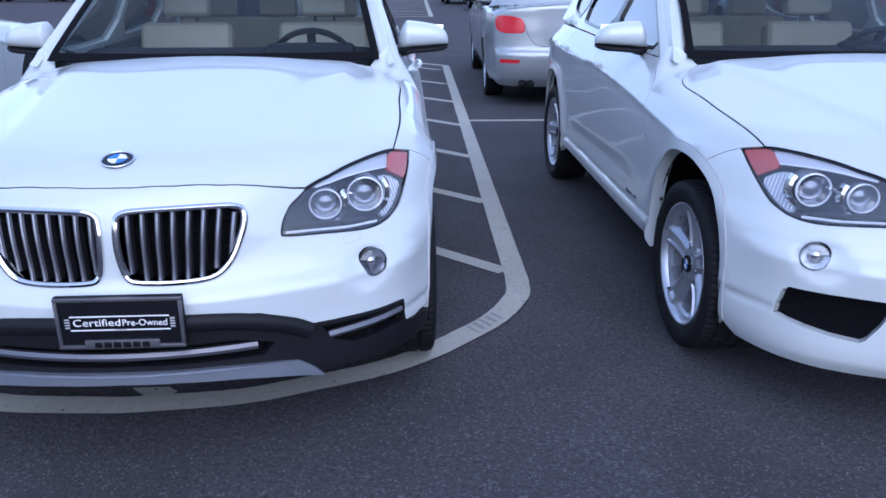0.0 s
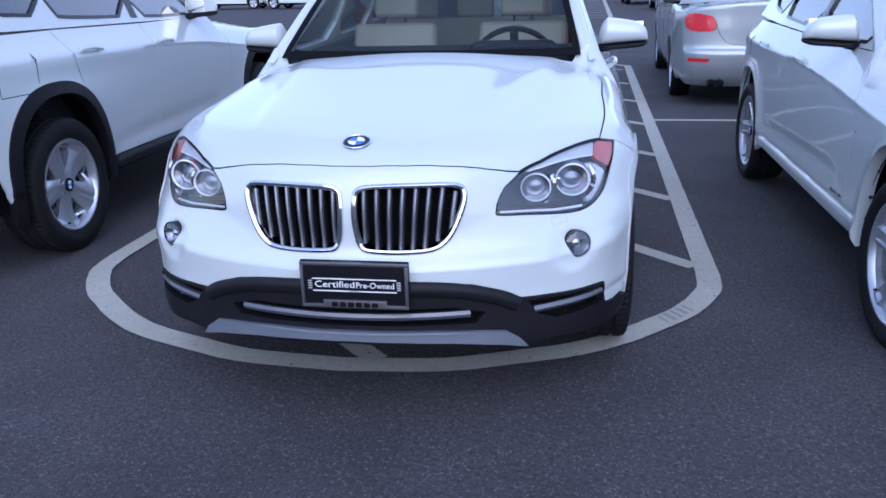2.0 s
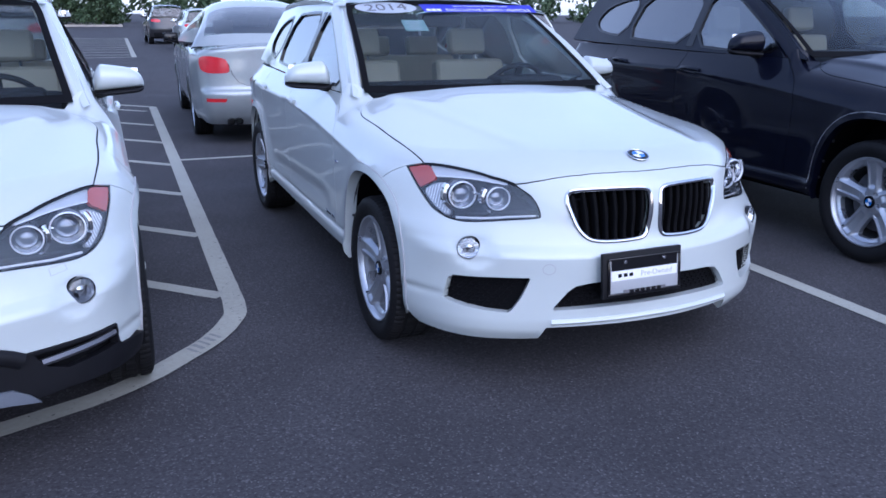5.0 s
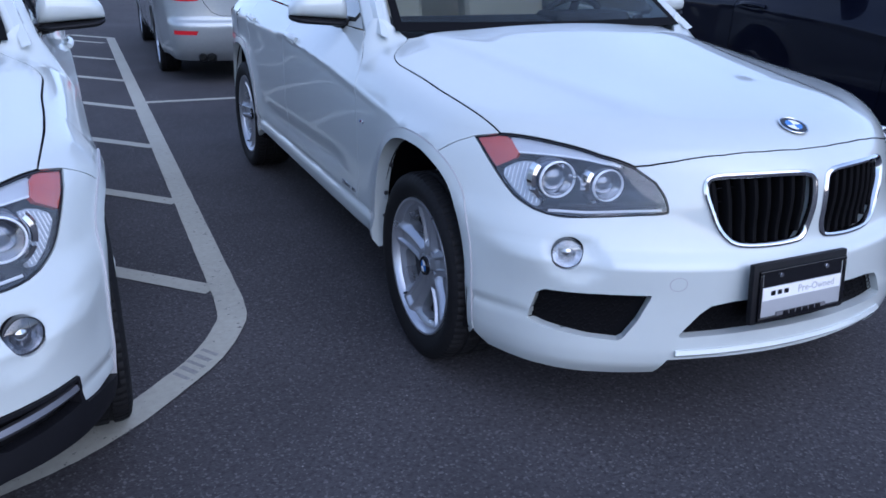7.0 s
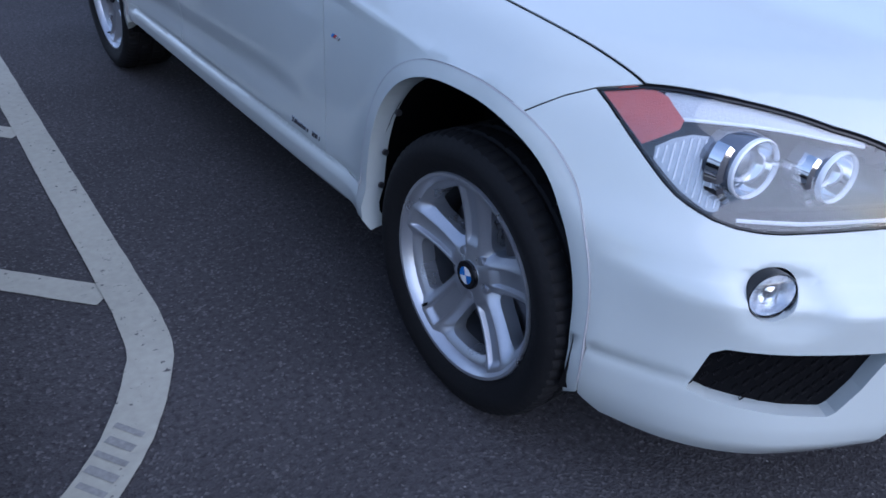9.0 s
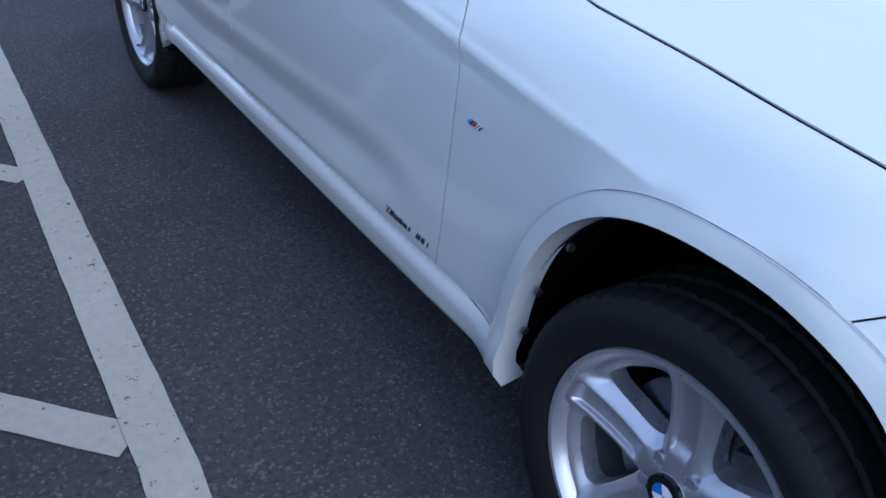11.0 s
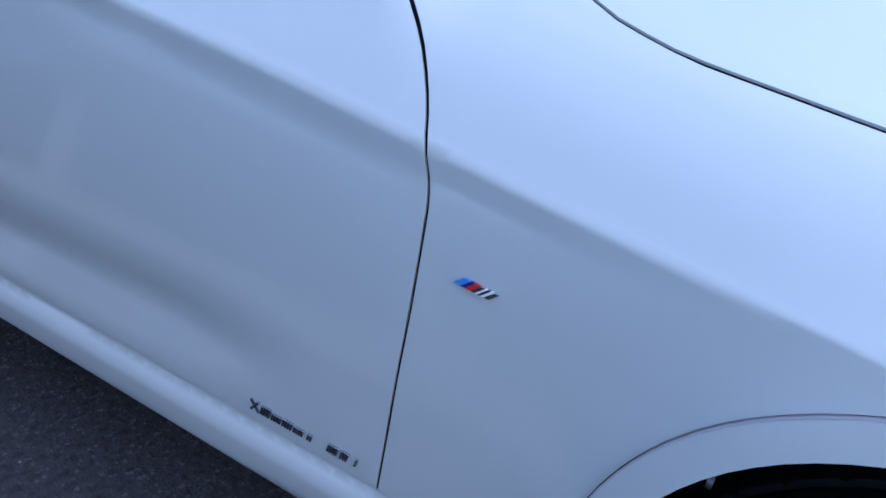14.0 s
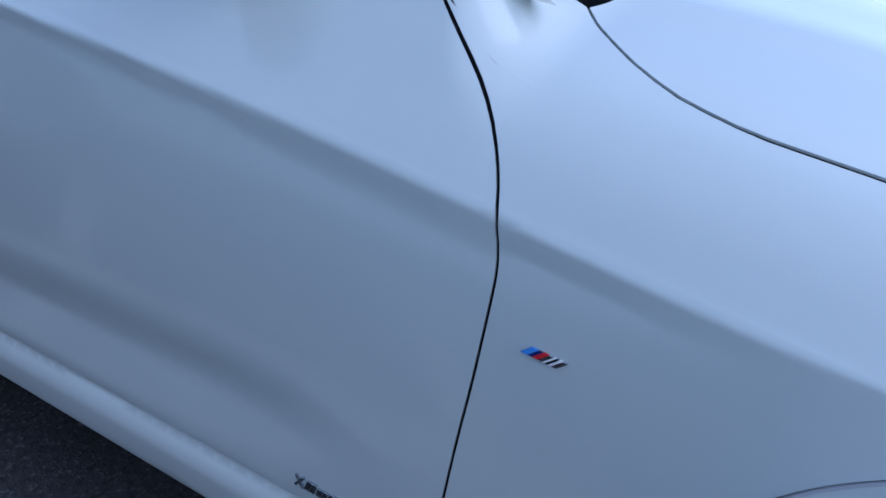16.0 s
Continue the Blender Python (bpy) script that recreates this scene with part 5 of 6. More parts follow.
SHEET = material("green_paper", (0.18, 0.27, 0.26), 0.6, grain=0.06, scale=60)
OVAL = material("oval_sign", (0.40, 0.43, 0.48), 0.5, grain=0.05, scale=60)


def side_badges(car):
    """The striped badge on the wing and the chrome lettering low on the door, on the side that the camera passes."""
    m = on_body(from_side, .540, .731, .001)
    flip = Matrix.Diagonal((-1, 1, 1, 1))
    base = new("stripe_badge")
    base.parent = car
    p, n = m.translation, m.to_3x3() @ Vector((0, 0, 1))
    p, n = Vector((-p.x, p.y, p.z)), Vector((-n.x, n.y, n.z))
    y = Vector((0, 0, 1)) - n * n.z
    y.normalize()
    base.matrix_local = Matrix.Translation(p) @ Matrix((y.cross(n), y, n)).transposed().to_4x4() @ Matrix.Rotation(radians(-4), 4, "Z") @ Matrix.Scale(.80, 4)
    base["label"] = "small striped badge in blue, red and chrome"

    def slab(x0, x1, mat, h=.0125, lean=.006):
        bm = bmesh.new()
        q = [(x0 - lean, -h / 2), (x1 - lean, -h / 2), (x1 + lean, h / 2), (x0 + lean, h / 2)]
        lo, hi = [bm.verts.new((a, b, 0)) for a, b in q], [bm.verts.new((a, b, .003)) for a, b in q]
        bm.faces.new(hi)
        for k in range(4):
            bm.faces.new((lo[k], lo[(k + 1) % 4], hi[(k + 1) % 4], hi[k]))
        part("badge_stripe", bm, mat, base, smooth=False)
    # the sign runs from the door forwards
    for x0, x1, mat in ((-.024, -.015, LIGHTBLUE), (-.0148, -.009, NAVYBLUE), (-.0088, -.001, RED), (-.0008, .005, CHROME), (.0053, .0085, SNOW), (.0088, .0125, CHROMED), (.0128, .0170, SNOW), (.0173, .024, CHROME)):
        slab(x0, x1, mat)
    sign = new("chrome_lettering")
    sign.parent = car
    sign["label"] = "slim chrome lettering on the door"
    for k, (wide, tall) in enumerate(((.016, .022), (.0145, .016), (.0145, .013), (.0145, .014), (.0145, .012), (.010, .012), (0, 0), (.0145, .015), (.012, .015), (.004, .014))):
        if not wide:
            continue
        a = on_body(from_side, .819 - k * .0178, .4175, .0005)
        pp, nn = a.translation, a.to_3x3() @ Vector((0, 0, 1))
        pp, nn = Vector((-pp.x, pp.y, pp.z)), Vector((-nn.x, nn.y, nn.z))
        up = Vector((0, 0, 1)) - nn * nn.z
        up.normalize()
        m2 = Matrix.Translation(pp) @ Matrix((up.cross(nn), up, nn)).transposed().to_4x4()
        base_y = (tall - .017) / 2
        if k == 0:
            bars = [(0, 0, .004, tall, 38), (0, 0, .004, tall, -38)]
        else:
            n0 = max(1, round(wide / .0040))
            bars = [((j - (n0 - 1) / 2) * .0041, base_y, .0033, tall, -14) for j in range(n0)]
        for dx, dy, w, h, deg in bars:
            bm = block((w, h, .003), (0, 0, 0), .0008, segs=1)
            bmesh.ops.transform(bm, matrix=Matrix.Translation((dx, dy, .001)) @ Matrix.Rotation(radians(deg), 4, "Z"), verts=bm.verts[:])
            ob = part("letter_bar", bm, CHROMED, sign)
            ob.matrix_local = m2


CHROMED = material("dark_chrome", (0.30, 0.32, 0.36), 0.15, 1.0)


# ---- a saloon seen from behind ----
SW = pchip([.15, .22, .30, .45, .60, .80, .94, 1.02, 1.09, 1.16], [.80, .84, .875, .905, .915, .92, .918, .90, .865, .80])
STAIL = pchip([.18, .25, .33, .46, .56, .60, .64, .84, .98, 1.10, 1.15], [3.86, 3.93, 3.98, 4.01, 4.015, 4.00, 3.965, 3.955, 3.95, 3.95, 3.86])
SAX = 2.89


def saloon_f(x, y, z):
    x = np.abs(x)
    w = SW(z) - .10 * ramp(y, 3.2, 4.1) - .10 * ramp(-y, .3, .9)
    for c in (0, SAX):
        w = w + .012 * np.exp(-((np.sqrt(((y - c) / .355) ** 2 + ((z - .34) / .355) ** 2) - 1) / .2) ** 2)
    back = y - (STAIL(z) - .13 * x * x - .16 * x ** 6)
    front = -.83 + .3 * x * x + .3 * x ** 6 - y
    top = z - (1.105 + .030 * ramp(-y, -3.6, -2.6) - .10 * x * x - .16 * ramp(-y, 0, .85))
    return smax(smax(smax(x - w, front, .14), back, .10), top, .05)


def saloon(name, paint, label):
    car = new(name)
    tagged(car, label, "car")
    SHAPE[0], SHAPE[1] = saloon_f, SAX

    def sback(x, z):
        x, z = np.array(x, float), np.array(z, float)
        y = solve(lambda y: saloon_f(x, y, z), np.full(x.shape, 2.0), np.full(x.shape, 4.4))
        return np.stack([np.arctan2(x, y - SAX) * TURN, z], -1)
    lampq = np.array([(.53, .800), (.68, .792), (.78, .80), (.835, .84), (.845, .92), (.83, .975), (.74, .985), (.62, .965), (.555, .945), (.535, .87)])
    lamp = dense(sback(lampq[:, 0], lampq[:, 1]), .02, True, 1)
    ends = from_side(np.array([(3.45, z) for z in (1.04, .95, .75, .60, .45, .28)]))
    se = np.arctan2(ends[:, 0], ends[:, 1] - SAX) * TURN
    lid = np.concatenate([[(0, 1.10)], sback([.56, .54, .50, .44, .36, .0001], [1.085, .90, .78, .70, .665, .655])])
    lid[-1, 0] = 0
    lido = mirrored(dense(lid, .03, False))
    wing_b = np.concatenate([[(0, 1.104)], [(s, z) for s, z in zip(se, (1.04, .95, .75, .60, .45, .28))], sback([.80, .5, .0001], [.235, .225, .225])])
    wing_b[-1, 0] = 0
    ref = dense(sback([.58, .80, .80, .60], [.522, .526, .486, .484]), .02)
    ref2 = both(ref)
    panel("rear_bumper", from_back, mirrored(dense(wing_b, .03, False)), [inset(lido, -.004)] + both(lamp) + ref2, paint, car, .025, .02)
    panel("boot_lid", from_back, lido, [], paint, car, .025, .02)
    p = from_back(lido)
    swept("seal", p, normal_of(p), flat_bar(.016, -.014, -.009), True, SEAL, car)
    for flip in (False, True):
        panel("tail_lamp", from_back, inset(lamp, .002), [], REDLAMP, car, .03, .03, .004, flip, "red tail lamp")
        sg = -1 if flip else 1
        panel("bumper_reflector", from_back, ref, [], REDLAMP, car, .03, .01, -.002, flip)
        for dx in (.47, .555):
            bm = bmesh.new()
            rows = [[bm.verts.new((sg * dx + r * math.cos(t), y, .270 + r * math.sin(t))) for t in np.linspace(0, 2 * math.pi, 21)[:-1]] for r, y in ((.034, 3.70), (.042, 4.00), (.036, 4.00), (.030, 3.80))]
            for ra, rb in zip(rows, rows[1:]):
                for j in range(20):
                    bm.faces.new((ra[j], ra[(j + 1) % 20], rb[(j + 1) % 20], rb[j]))
            part("exhaust_pipe", bm, GLOSSB, car)
        # flank with wheel openings
        flank = np.array([(-.60, .74), (-.36, .84), (.5, 1.0), (3.45, 1.05), (3.45, .26), (3.20, .24)])
        a2 = np.stack([SAX + .355 * np.cos(np.radians(np.linspace(-15, 195, 40))), .34 + .355 * np.sin(np.radians(np.linspace(-15, 195, 40)))], 1)
        a1 = np.stack([.355 * np.cos(np.radians(np.linspace(-15, 195, 40))), .34 + .355 * np.sin(np.radians(np.linspace(-15, 195, 40)))], 1)
        flank = np.concatenate([flank, a2, [(2.4, .22), (.5, .22)], a1, [(-.50, .26), (-.60, .40)]])
        panel("flank", from_side, dense(flank, .04), [], paint, car, .06, .03, 0, flip)
        for y in (.62, 1.60, 2.45):
            seam(car, from_side, dense([(y, .30), (y, 1.0)], .03, False), flip, w=.005, a=-.002, b=.001)
        for c in (0, SAX):
            w = wheel("wheel", "vee", car)
            w.matrix_local = Matrix.Translation((sg * .79, c, .33)) @ Matrix.Rotation(0 if sg > 0 else math.pi, 4, "Z")
            bm = bmesh.new()
            rows = [[bm.verts.new((sg * x, c + .36 * k * math.cos(a), .34 + .36 * k * math.sin(a))) for x, k in ((.86, 1), (.5, 1.02), (.5, .2))] for a in np.radians(np.linspace(-15, 195, 20))]
            for ra, rb in zip(rows, rows[1:]):
                for j in range(2):
                    bm.faces.new((ra[j], ra[j + 1], rb[j + 1], rb[j]))
            part("wheel_liner", bm, SEAL, car)
        mm = part("door_mirror", block((.20, .10, .14), (sg * 1.0, .95, 1.10), .035, segs=3), PLASTIC, car, "dark door mirror")
        part("mirror_glass", block((.16, .004, .10), (sg * 1.0, 1.003, 1.10), .01), GLOSSB, mm)
    # deck behind the rear screen and bonnet
    for y0, y1, nm in ((3.00, 3.985, "boot_deck"), (-.80, .62, "bonnet")):
        v2 = np.array([(x, y) for y in np.linspace(y0, y1, 30) for x in np.linspace(-.82, .82, 25)])
        v = from_top(v2)
        f = [[i * 25 + j, i * 25 + j + 1, (i + 1) * 25 + j + 1, (i + 1) * 25 + j] for i in range(29) for j in range(24)]
        f = [q for q in f if min(v[i][2] for i in q) > (.97 if nm == "boot_deck" else .6)]
        mesh_object(nm, v - (0, 0, .001), f, paint, car, normal_of(v))
    # roof and glass: one smooth cap cut into panes
    def cap(u, s):
        y = .55 + 2.95 * u
        h = 1.08 + .52 * (math.sin(math.pi * min(max(u * 1.02 + .0, 0), 1)) ** .62)
        w = .86 - .19 * ((h - 1.08) / .52) ** 1.5
        a = s * math.pi / 2
        x = w * math.copysign(abs(math.sin(a)) ** .62, s) + (.04 * (1 - (h - 1.08) / .52)) * s
        z = 1.04 + (h - 1.04) * abs(math.cos(a)) ** .45
        return x, y, z
    us, ss = np.linspace(.01, .985, 27), np.linspace(-1, 1, 29)
    groups = {"roof": [], "rear_window": [], "windscreen": [], "front_side_window": [], "front_side_window_": [], "rear_side_window": [], "rear_side_window_": []}
    for i in range(26):
        for j in range(28):
            u, q = (us[i] + us[i + 1]) / 2, abs(ss[j] + ss[j + 1]) / 2
            if u > .72 and q < .60 and u < .93:
                k = "rear_window"
            elif u < .26 and q < .55 and u > .03:
                k = "windscreen"
            elif .16 < u < .80 and .66 < q < .95 and abs(u - .48) > .02:
                k = ("front_side_window" if u < .48 else "rear_side_window") + ("_" if ss[j] < 0 else "")
            else:
                k = "roof"
            groups[k].append([i * 29 + j, i * 29 + j + 1, (i + 1) * 29 + j + 1, (i + 1) * 29 + j])
    pts = [cap(u, q) for u in us for q in ss]
    for k, faces in groups.items():
        bm = bmesh.new()
        used = {i: bm.verts.new(pts[i]) for i in sorted({i for f in faces for i in f})}
        for f in faces:
            bm.faces.new([used[i] for i in f])
        part(k.rstrip("_"), bm, paint if k == "roof" else TINT2, car)
    for x in (-.37, .37):
        seat(car, x, 1.55, "seat")
    part("rear_backrest", block((1.2, .14, .55), (0, 2.75, .80), .05, Matrix.Rotation(radians(-16), 4, "X"), 3), DARKIN, car)
    part("cabin_floor", block((1.4, 3.2, .06), (0, 1.6, .40), .01), DARKIN, car)
    part("underbody", block((1.4, 4.2, .14), (0, 1.6, .28), .03), SEAL, car)
    part("plate_recess", block((.36, .02, .15), (0, 3.955, .76), .01), SATIN2, car, "pale plate on the boot lid")
    SHAPE[0], SHAPE[1] = body_f, AX
    return car


def repaint(car, swaps):
    """Gives a copied car its own paints."""
    for o in (car, *car.children_recursive):
        if o.type == "MESH" and o.data.materials and o.data.materials[0] in swaps:
            o.material_slots[0].link = "OBJECT"
            o.material_slots[0].material = swaps[o.data.materials[0]]

# ---- ground ----
def asphalt():
    m = bpy.data.materials.new("asphalt")
    m.use_nodes = True
    n, l = m.node_tree.nodes, m.node_tree.links
    p = n["Principled BSDF"]
    p.inputs["Roughness"].default_value = 0.85
    p.inputs["Specular IOR Level"].default_value = 0.25
    co = n.new("ShaderNodeTexCoord")

    def noise_at(scale, detail=3.0):
        t = n.new("ShaderNodeTexNoise")
        t.inputs["Scale"].default_value, t.inputs["Detail"].default_value = scale, detail
        l.new(co.outputs["Object"], t.inputs["Vector"])
        return t.outputs[0]

    def mix(fac, a, b, lo, hi):
        r = n.new("ShaderNodeMapRange")
        r.inputs[1].default_value, r.inputs[2].default_value = lo, hi
        l.new(fac, r.inputs[0])
        x = n.new("ShaderNodeMix")
        x.data_type = "RGBA"
        l.new(r.outputs[0], x.inputs[0])
        for k, v in ((6, a), (7, b)):
            if isinstance(v, tuple):
                x.inputs[k].default_value = (*v, 1)
            else:
                l.new(v, x.inputs[k])
        return x.outputs[2]
    v = n.new("ShaderNodeTexVoronoi")
    v.inputs["Scale"].default_value = 150
    l.new(co.outputs["Object"], v.inputs["Vector"])
    g = n.new("ShaderNodeSeparateColor")
    l.new(v.outputs["Color"], g.inputs[0])
    base = mix(noise_at(1.3, 6), (0.045, 0.0425, 0.046), (0.064, 0.061, 0.066), .35, .65)
    base = mix(noise_at(60), base, (0.026, 0.0245, 0.027), .45, .75)
    grit = mix(g.outputs[0], base, (0.17, 0.165, 0.165), .84, 1.15)
    fleck = n.new("ShaderNodeTexVoronoi")
    fleck.inputs["Scale"].default_value = 26
    l.new(co.outputs["Object"], fleck.inputs["Vector"])
    fg = n.new("ShaderNodeMath")
    fg.operation = "SUBTRACT"
    fg.inputs[0].default_value = 0.08
    l.new(fleck.outputs["Distance"], fg.inputs[1])
    g2 = n.new("ShaderNodeSeparateColor")
    l.new(fleck.outputs["Color"], g2.inputs[0])
    pick = n.new("ShaderNodeMath")
    pick.operation = "GREATER_THAN"
    pick.inputs[1].default_value = 0.80
    l.new(g2.outputs[1], pick.inputs[0])
    both2 = n.new("ShaderNodeMath")
    both2.operation = "MULTIPLY"
    l.new(fg.outputs[0], both2.inputs[0])
    l.new(pick.outputs[0], both2.inputs[1])
    l.new(mix(both2.outputs[0], grit, (0.30, 0.29, 0.28), 0.0, .03), p.inputs["Base Color"])
    b = n.new("ShaderNodeBump")
    b.inputs["Strength"].default_value, b.inputs["Distance"].default_value = 0.7, 0.0035
    l.new(v.outputs["Distance"], b.inputs["Height"])
    l.new(b.outputs[0], p.inputs["Normal"])
    return m


ASPHALT = asphalt()


def line_paint():
    """Road paint, worn through to the asphalt in specks."""
    m = material("line_paint", (0.35, 0.345, 0.295), 0.85, grain=0.14, scale=45, bump=0.002)
    n, l = m.node_tree.nodes, m.node_tree.links
    p = n["Principled BSDF"]
    src = p.inputs["Base Color"].links[0].from_socket
    co, t, r, x = n.new("ShaderNodeTexCoord"), n.new("ShaderNodeTexNoise"), n.new("ShaderNodeMapRange"), n.new("ShaderNodeMix")
    t.inputs["Scale"].default_value, t.inputs["Detail"].default_value = 55, 5
    l.new(co.outputs["Object"], t.inputs["Vector"])
    r.inputs[1].default_value, r.inputs[2].default_value = .66, .72
    l.new(t.outputs[0], r.inputs[0])
    x.data_type = "RGBA"
    l.new(r.outputs[0], x.inputs[0])
    l.new(src, x.inputs[6])
    x.inputs[7].default_value = (0.07, 0.07, 0.07, 1)
    l.new(x.outputs[2], p.inputs["Base Color"])
    return m


LINE = line_paint()
bm = bmesh.new()
bmesh.ops.create_grid(bm, x_segments=4, y_segments=4, size=600)
ground = part("ground", bm, ASPHALT, None, smooth=False)
tagged(ground, "dark grey asphalt of a car park", "ground", kind="structure")


def strip(name, points, width, parent, closed=False, wobble=0.0012, z=.004):
    """A painted line along points on the ground, with slightly uneven edges."""
    p = dense(points, .06, closed)
    t = (np.roll(p, -1, 0) - np.roll(p, 1, 0)) if closed else np.gradient(p, axis=0)
    t /= np.linalg.norm(t, axis=1)[:, None]
    nn = np.stack([-t[:, 1], t[:, 0]], 1)
    k = len(p)
    wob = np.random.RandomState(7).uniform(-wobble, wobble, (k, 2))
    a, b = p + nn * (width / 2 + wob[:, :1]), p - nn * (width / 2 + wob[:, 1:])
    bm = bmesh.new()
    va, vb = [bm.verts.new((*q, z)) for q in a], [bm.verts.new((*q, z)) for q in b]
    for i in range(k if closed else k - 1):
        j = (i + 1) % k
        bm.faces.new((va[i], va[j], vb[j], vb[i]))
    bmesh.ops.recalc_face_normals(bm, faces=bm.faces[:])
    if bm.faces[0].normal.z < 0:
        bmesh.ops.reverse_faces(bm, faces=bm.faces[:])
    me = bpy.data.meshes.new(name)
    bm.to_mesh(me)
    bm.free()
    me.materials.append(LINE)
    ob = new(name, me)
    ob.parent = parent
    return ob


island = new("hatched_island")
tagged(island, "worn off-white painted island outline with slanted stripes", "road marking", kind="structure")
IX, HW = -2.088, 1.526


def edge_x(y):
    """The inner side of the island, slightly askew to the parked cars."""
    return .024 * (y - .75)


BOW = pchip([0, .37, .65, .90, 1.07, 1.24, 1.33, 1.40, 1.46, 1.51, 1.526], [-.415, -.382, -.290, -.185, -.065, .100, .195, .295, .410, .545, .72])
end = [(IX + HW * math.sin(a) * (1 if math.sin(a) > 0 else 1.03), float(BOW(abs(HW * math.sin(a))))) for a in np.radians(np.linspace(90, -90, 61))]
loop = [(IX + HW + edge_x(10.1), 10.1)] + [(IX + HW + edge_x(y), y) for y in np.arange(9.5, .8, -.5)] + end + [(IX - HW * 1.03 + edge_x(y), y) for y in np.arange(1.0, 10, .5)] + [(IX - HW + edge_x(10.1), 10.1), (IX - HW + .5, 10.6), (IX + HW - .25, 10.6)]
strip("outline_stripe", loop, .112, island, True, z=.008)
for k in range(-2, 8):
    y0 = .825 + 1.275 * k + .035 * k * abs(k) * (k > 0)
    pts = []
    for x in np.linspace(IX + HW + .1, IX - HW - .1, 90):
        y = y0 + 1.02 * (-.62 - x)
        e = edge_x(max(y, .75))
        off = abs(x - IX - e)
        if off < HW - .02 and y > BOW(off) + .02 and y < 10.5:
            pts.append((x, y))
    if len(pts) > 3:
        strip("hatch_stripe", pts, .095, island)
# dark tyre scuffs across the near bend
SCUFF = material("tyre_scuff", (0.24, 0.24, 0.23), 0.8, grain=0.3, scale=90)
for k in range(5):
    bm = bmesh.new()
    c = Vector((-.832 + .029 * k, .125 + .033 * k, .0095))
    d = Vector((.55, -.83, 0)) * (.036 + .003 * (k % 3))
    w = Vector((.83, .55, 0)) * (.008 + .003 * (k % 2))
    bm.faces.new([bm.verts.new(c + d + w), bm.verts.new(c + d - w), bm.verts.new(c - d - w), bm.verts.new(c - d + w)])
    part("tyre_scuff", bm, SCUFF, island, smooth=False)
for nm, pts, w in (("bay_line", [(-.40, 5.10), (2.45, 5.02)], .085), ("bay_line", [(2.36, -.95), (2.50, 5.0)], .10), ("bay_line", [(5.2, -.95), (5.34, 5.0)], .10), ("bay_line", [(2.4, 5.02), (5.3, 5.0)], .085)):
    tagged(strip(nm, pts, w, None), "thin off-white painted parking bay line", "road marking", "bay lines", "structure")
far_island = new("hatched_island")
tagged(far_island, "distant off-white painted island with stripes", "road marking", kind="structure")
strip("outline_stripe", [(.10, 25.4), (.62, 46), (-2.6, 46), (-3.0, 25.4)], .16, far_island, True, z=.008)
for y in np.arange(27, 46, 2.1):
    strip("hatch_stripe", [(.10 + .025 * (y - 25), y), (-2.9, y + .5)], .22, far_island)

# ---- the cars ----
WIDE = Matrix.Diagonal((1.06, 1, 1, 1))
car_x = compact_suv("white_suv", "x", WHITE, "star", "white compact sport utility car with black lower bumper and silver guard")
car_m = compact_suv("white_suv", "sport", WHITE, "twin", "white compact sport utility car with deep body-coloured bumper")
for c in (car_x, car_m):
    c.scale = (1.06, 1, 1)
car_c = compact_suv("white_suv", "x", WHITE, "star", "white sport utility car with black plastic wheel arches", clad=True)
car_d = copy_thing(car_m, pose(4.00, -.02, 0))
tagged(car_d, "glossy dark navy sport utility car with bright spoked wheels", "car")
repaint(car_d, {WHITE: NAVY})
car_d.scale = (1.10, 1.06, 1.12)
far_dark = copy_thing(car_x, pose(2.2, 40.0, 0, 0, 0, 180))
tagged(far_dark, "black sport utility car with red tail lamps", "car")
repaint(far_dark, {WHITE: BLACKP})
far_dark.scale = (1.08, 1.06, 1.12)
far_white = copy_thing(car_x, pose(2.9, 32.5, 0, 0, 0, 180))
tagged(far_white, "distant white sport utility car driving lane", "car")
far_silver = copy_thing(car_m, pose(6.6, 14.2, 0, 0, 0, 180))
tagged(far_silver, "silver car parked behind the navy one", "car")
repaint(far_silver, {WHITE: SILVER})
for x, y, turn, paint, lab in ((-2.50, 16.6, 180, None, "tall white sport utility car parked behind the hatched island"), (5.2, 84, 170, None, "distant white car near the shrubs"), (-14.5, 41, 80, None, "distant white van-like car by the kerb"), (-19.0, 42.5, 95, None, "distant white car by the kerb")):
    o = copy_thing(car_x, pose(x, y, 0, 0, 0, turn))
    tagged(o, lab, "car")
    if y < 20:
        o.scale = (1.06, 1.04, 1.24)
car_c.matrix_world = pose(-4.867, 3.770, 0, 0, 0, 180) @ Matrix.Diagonal((1.09, 1.06, 1.12, 1))
car_x.matrix_world = pose(-1.914, 0.03, 0) @ WIDE
car_m.matrix_world = pose(0.872, -.01, 0, 0, 0, -.4) @ WIDE
plate(car_x, "x")
plate(car_m, "m")
side_badges(car_m)
year_sticker(car_m, -.335, 1.474)
banner_sticker(car_m, .235, 1.472)
window_sheet(car_m, -.225, 1.388)
car_s = saloon("silver_saloon", SILVER, "silver saloon with red tail lamps and twin exhaust pipes")
car_s.matrix_world = pose(.96, 9.78, 0, 0, 0, 177.6)


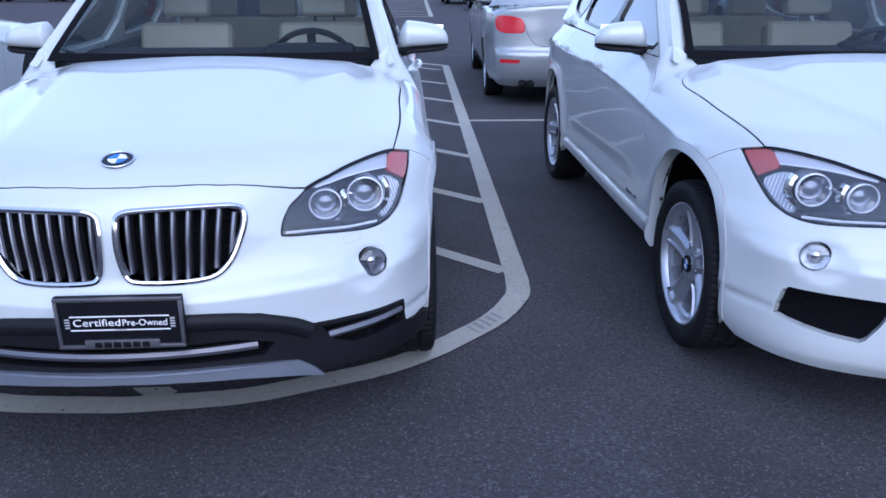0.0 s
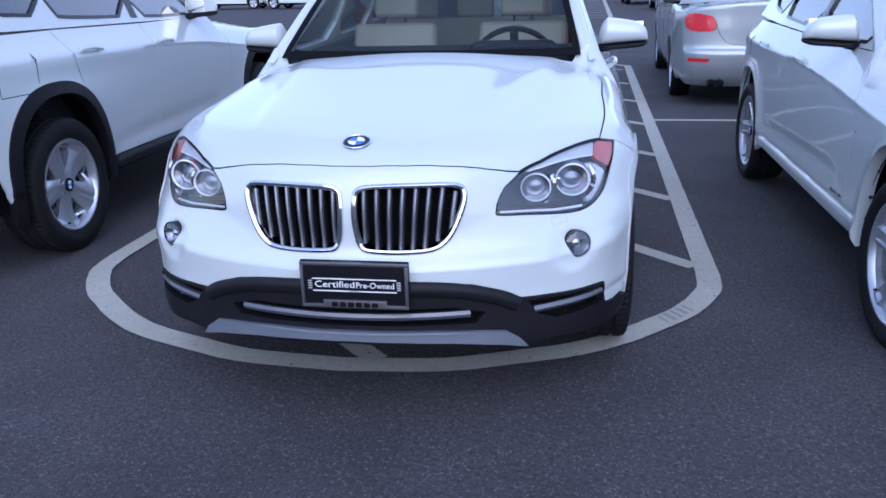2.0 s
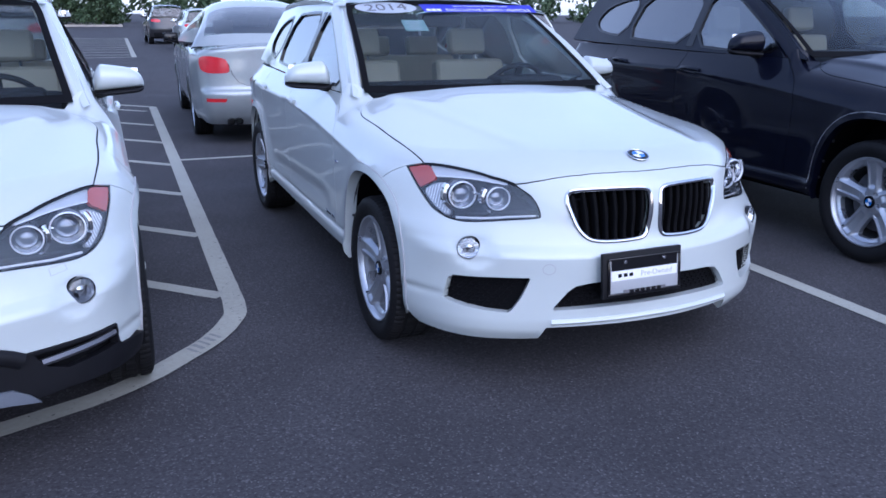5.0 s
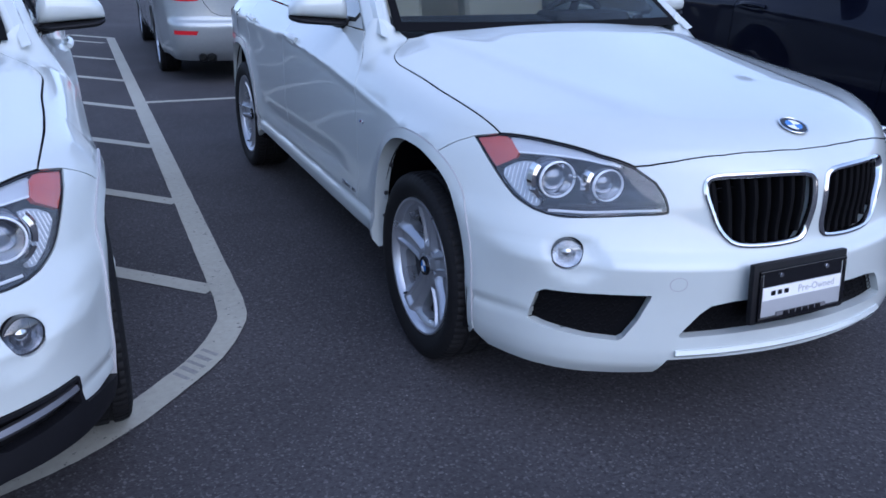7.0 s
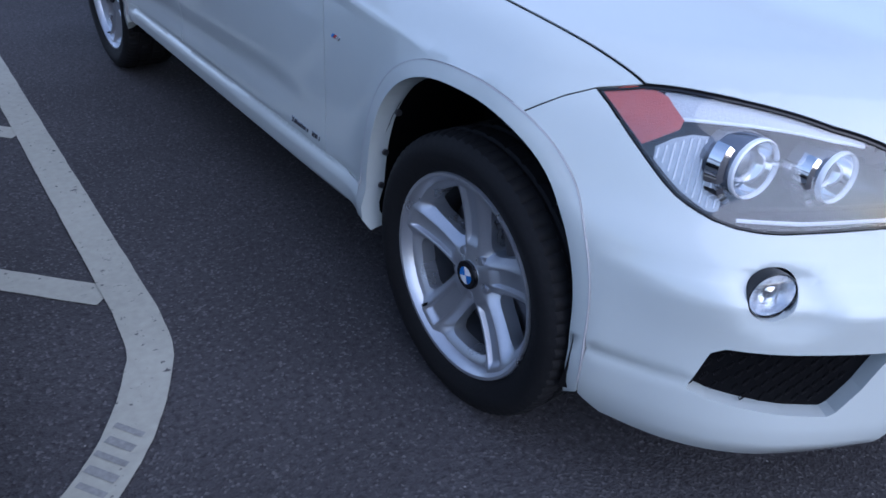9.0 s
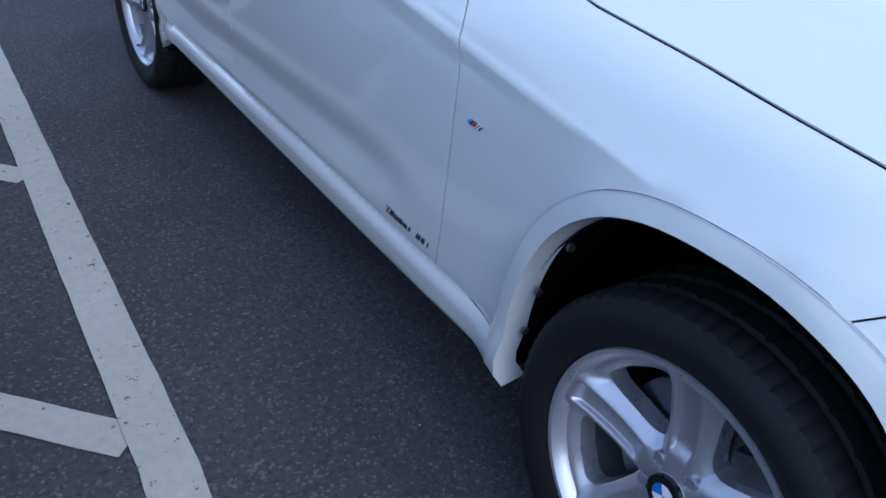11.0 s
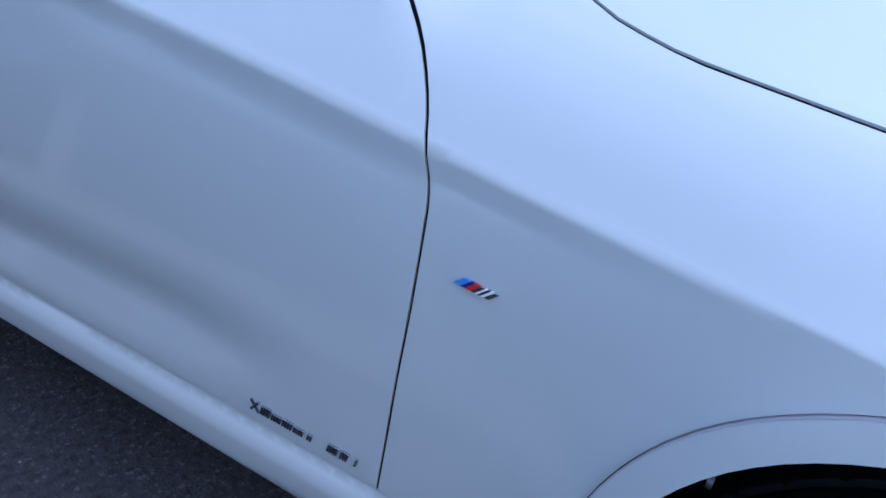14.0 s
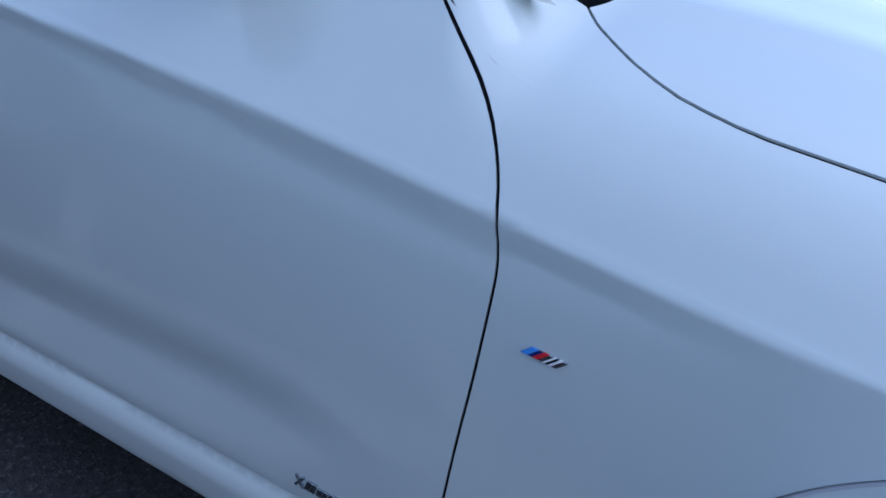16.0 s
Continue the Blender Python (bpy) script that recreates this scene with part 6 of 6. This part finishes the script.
# ---- the far side of the car park ----
KERB = material("pale_kerb", (0.42, 0.38, 0.33), 0.85, grain=0.15, scale=12, bump=0.003)
MULCH = material("bark_mulch", (0.16, 0.10, 0.07), 0.95, grain=0.5, scale=18, bump=0.02)
LEAF = material("shrub_leaf", (0.05, 0.085, 0.035), 0.6, grain=0.5, scale=4)
BARK = material("bark", (0.12, 0.09, 0.07), 0.9, grain=0.35, scale=20, bump=0.01)
STUCCO = material("tan_stucco", (0.36, 0.29, 0.24), 0.9, grain=0.12, scale=8, bump=0.004)
rng = random.Random(5)


def planting(x0, x1, y0, y1):
    """A kerbed bed with bark mulch."""
    bed = new("planted_bed")
    bm = bmesh.new()
    bmesh.ops.create_cube(bm, size=1)
    bmesh.ops.transform(bm, matrix=Matrix.Translation(((x0 + x1) / 2, (y0 + y1) / 2, .08)) @ Matrix.Diagonal((x1 - x0, y1 - y0, .16, 1)), verts=bm.verts[:])
    part("mulch", bm, MULCH, bed, smooth=False)
    for a, b, c, d in ((x0 - .15, x1 + .15, y0 - .15, y0), (x0 - .15, x1 + .15, y1, y1 + .15), (x0 - .15, x0, y0, y1), (x1, x1 + .15, y0, y1)):
        part("kerb", block((b - a, d - c, .20), ((a + b) / 2, (c + d) / 2, .10), .02), KERB, bed)
    tagged(bed, "kerbed bed with brown bark mulch", "planting bed", kind="structure")


def shrub(x, y, h, wide):
    """A tapered trunk with limbs and a ragged crown of single leaves."""
    t = new("shrub")
    tagged(t, "dense dark green shrub with a ragged crown", "shrub", "shrubs by the kerb")
    pts = [(0, 0, .1), (.05, .02, h * .25), (-.03, .04, h * .5)]
    swept("trunk", np.array(pts), np.array([(1.0, 0, 0)] * 3), round_bar(.14, .14, 8), False, BARK, t)
    for k in range(6):
        a = k * 1.05
        q = np.array([(0, 0, h * (.18 + .05 * k)), (wide * .25 * math.cos(a), wide * .25 * math.sin(a), h * (.42 + .05 * k)), (wide * .4 * math.cos(a), wide * .4 * math.sin(a), h * (.60 + .05 * k))])
        swept("limb", q, np.array([(0, 0, 1.0)] * 3), round_bar(.06, .06, 6), False, BARK, t)
    bm = bmesh.new()
    hubs = [Vector((rng.gauss(0, wide * .26), rng.gauss(0, wide * .26), h * rng.uniform(.06, .96))) for _ in range(60)]
    for c in hubs:
        r = wide * rng.uniform(.12, .24)
        for _ in range(70):
            d = Vector((rng.gauss(0, 1), rng.gauss(0, 1), rng.gauss(0, .8))).normalized() * r * rng.uniform(.5, 1.05)
            n = Vector((rng.gauss(0, 1), rng.gauss(0, 1), rng.gauss(.4, 1))).normalized()
            u = n.orthogonal().normalized()
            v = n.cross(u)
            k = rng.uniform(.10, .20)
            o = c + d
            bm.faces.new([bm.verts.new(o + u * k), bm.verts.new(o + v * k * .5), bm.verts.new(o - u * k), bm.verts.new(o - v * k * .5)])
    part("crown", bm, LEAF, t, smooth=False)
    t.matrix_world = Matrix.Translation((x, y, .12))


planting(-7.5, 1.6, 84, 92)
for x, y, h, w in ((-.6, 86.0, 5.2, 3.4), (-2.9, 87.5, 6.0, 4.0), (-5.6, 86.5, 4.6, 3.6), (1.0, 89.0, 3.0, 2.2)):
    shrub(x, y, h, w)
planting(14, 40, 70, 76)
for k in range(5):
    shrub(16 + 5 * k, 73, 4.5 + .5 * (k % 3), 4.2)

# the belt of trees that closes the view
bm = bmesh.new()
for _ in range(420):
    c = Vector((rng.uniform(-30, 120), rng.uniform(112, 124), 0))
    c.z = abs(rng.gauss(2.5, 3.2))
    r = rng.uniform(1.0, 2.2)
    for _ in range(34):
        d = Vector((rng.gauss(0, 1), rng.gauss(0, 1), rng.gauss(0, .8))).normalized() * r * rng.uniform(.4, 1.1)
        n = Vector((rng.gauss(0, 1), rng.gauss(0, 1), rng.gauss(.4, 1))).normalized()
        u = n.orthogonal().normalized()
        v, k, o = n.cross(u), rng.uniform(.3, .7), c + d
        bm.faces.new([bm.verts.new(o + u * k), bm.verts.new(o + v * k * .5), bm.verts.new(o - u * k), bm.verts.new(o - v * k * .5)])
tagged(part("tree_belt", bm, LEAF, None, smooth=False), "distant belt of dark green trees", "trees", kind="stuff")

# a low tan building beyond the parked cars
hall = new("tan_building")
tagged(hall, "long low tan stucco building beyond the car park", "building")
part("wall", block((64, 18, 6.4), (-46, 82, 3.2), .05), STUCCO, hall)
part("roof", block((65, 19, .4), (-46, 82, 6.6), .05), KERB, hall)
part("plinth", block((64.3, 18.3, .5), (-46, 82, .25), .03), KERB, hall)
for k in range(9):
    w = part("window", block((3.4, .12, 2.2), (-74 + 6.6 * k, 72.95, 2.6), .03), GLOSSB, hall)
    part("window_frame", block((3.7, .10, .15), (-74 + 6.6 * k, 72.93, 1.45), .02), KERB, w)
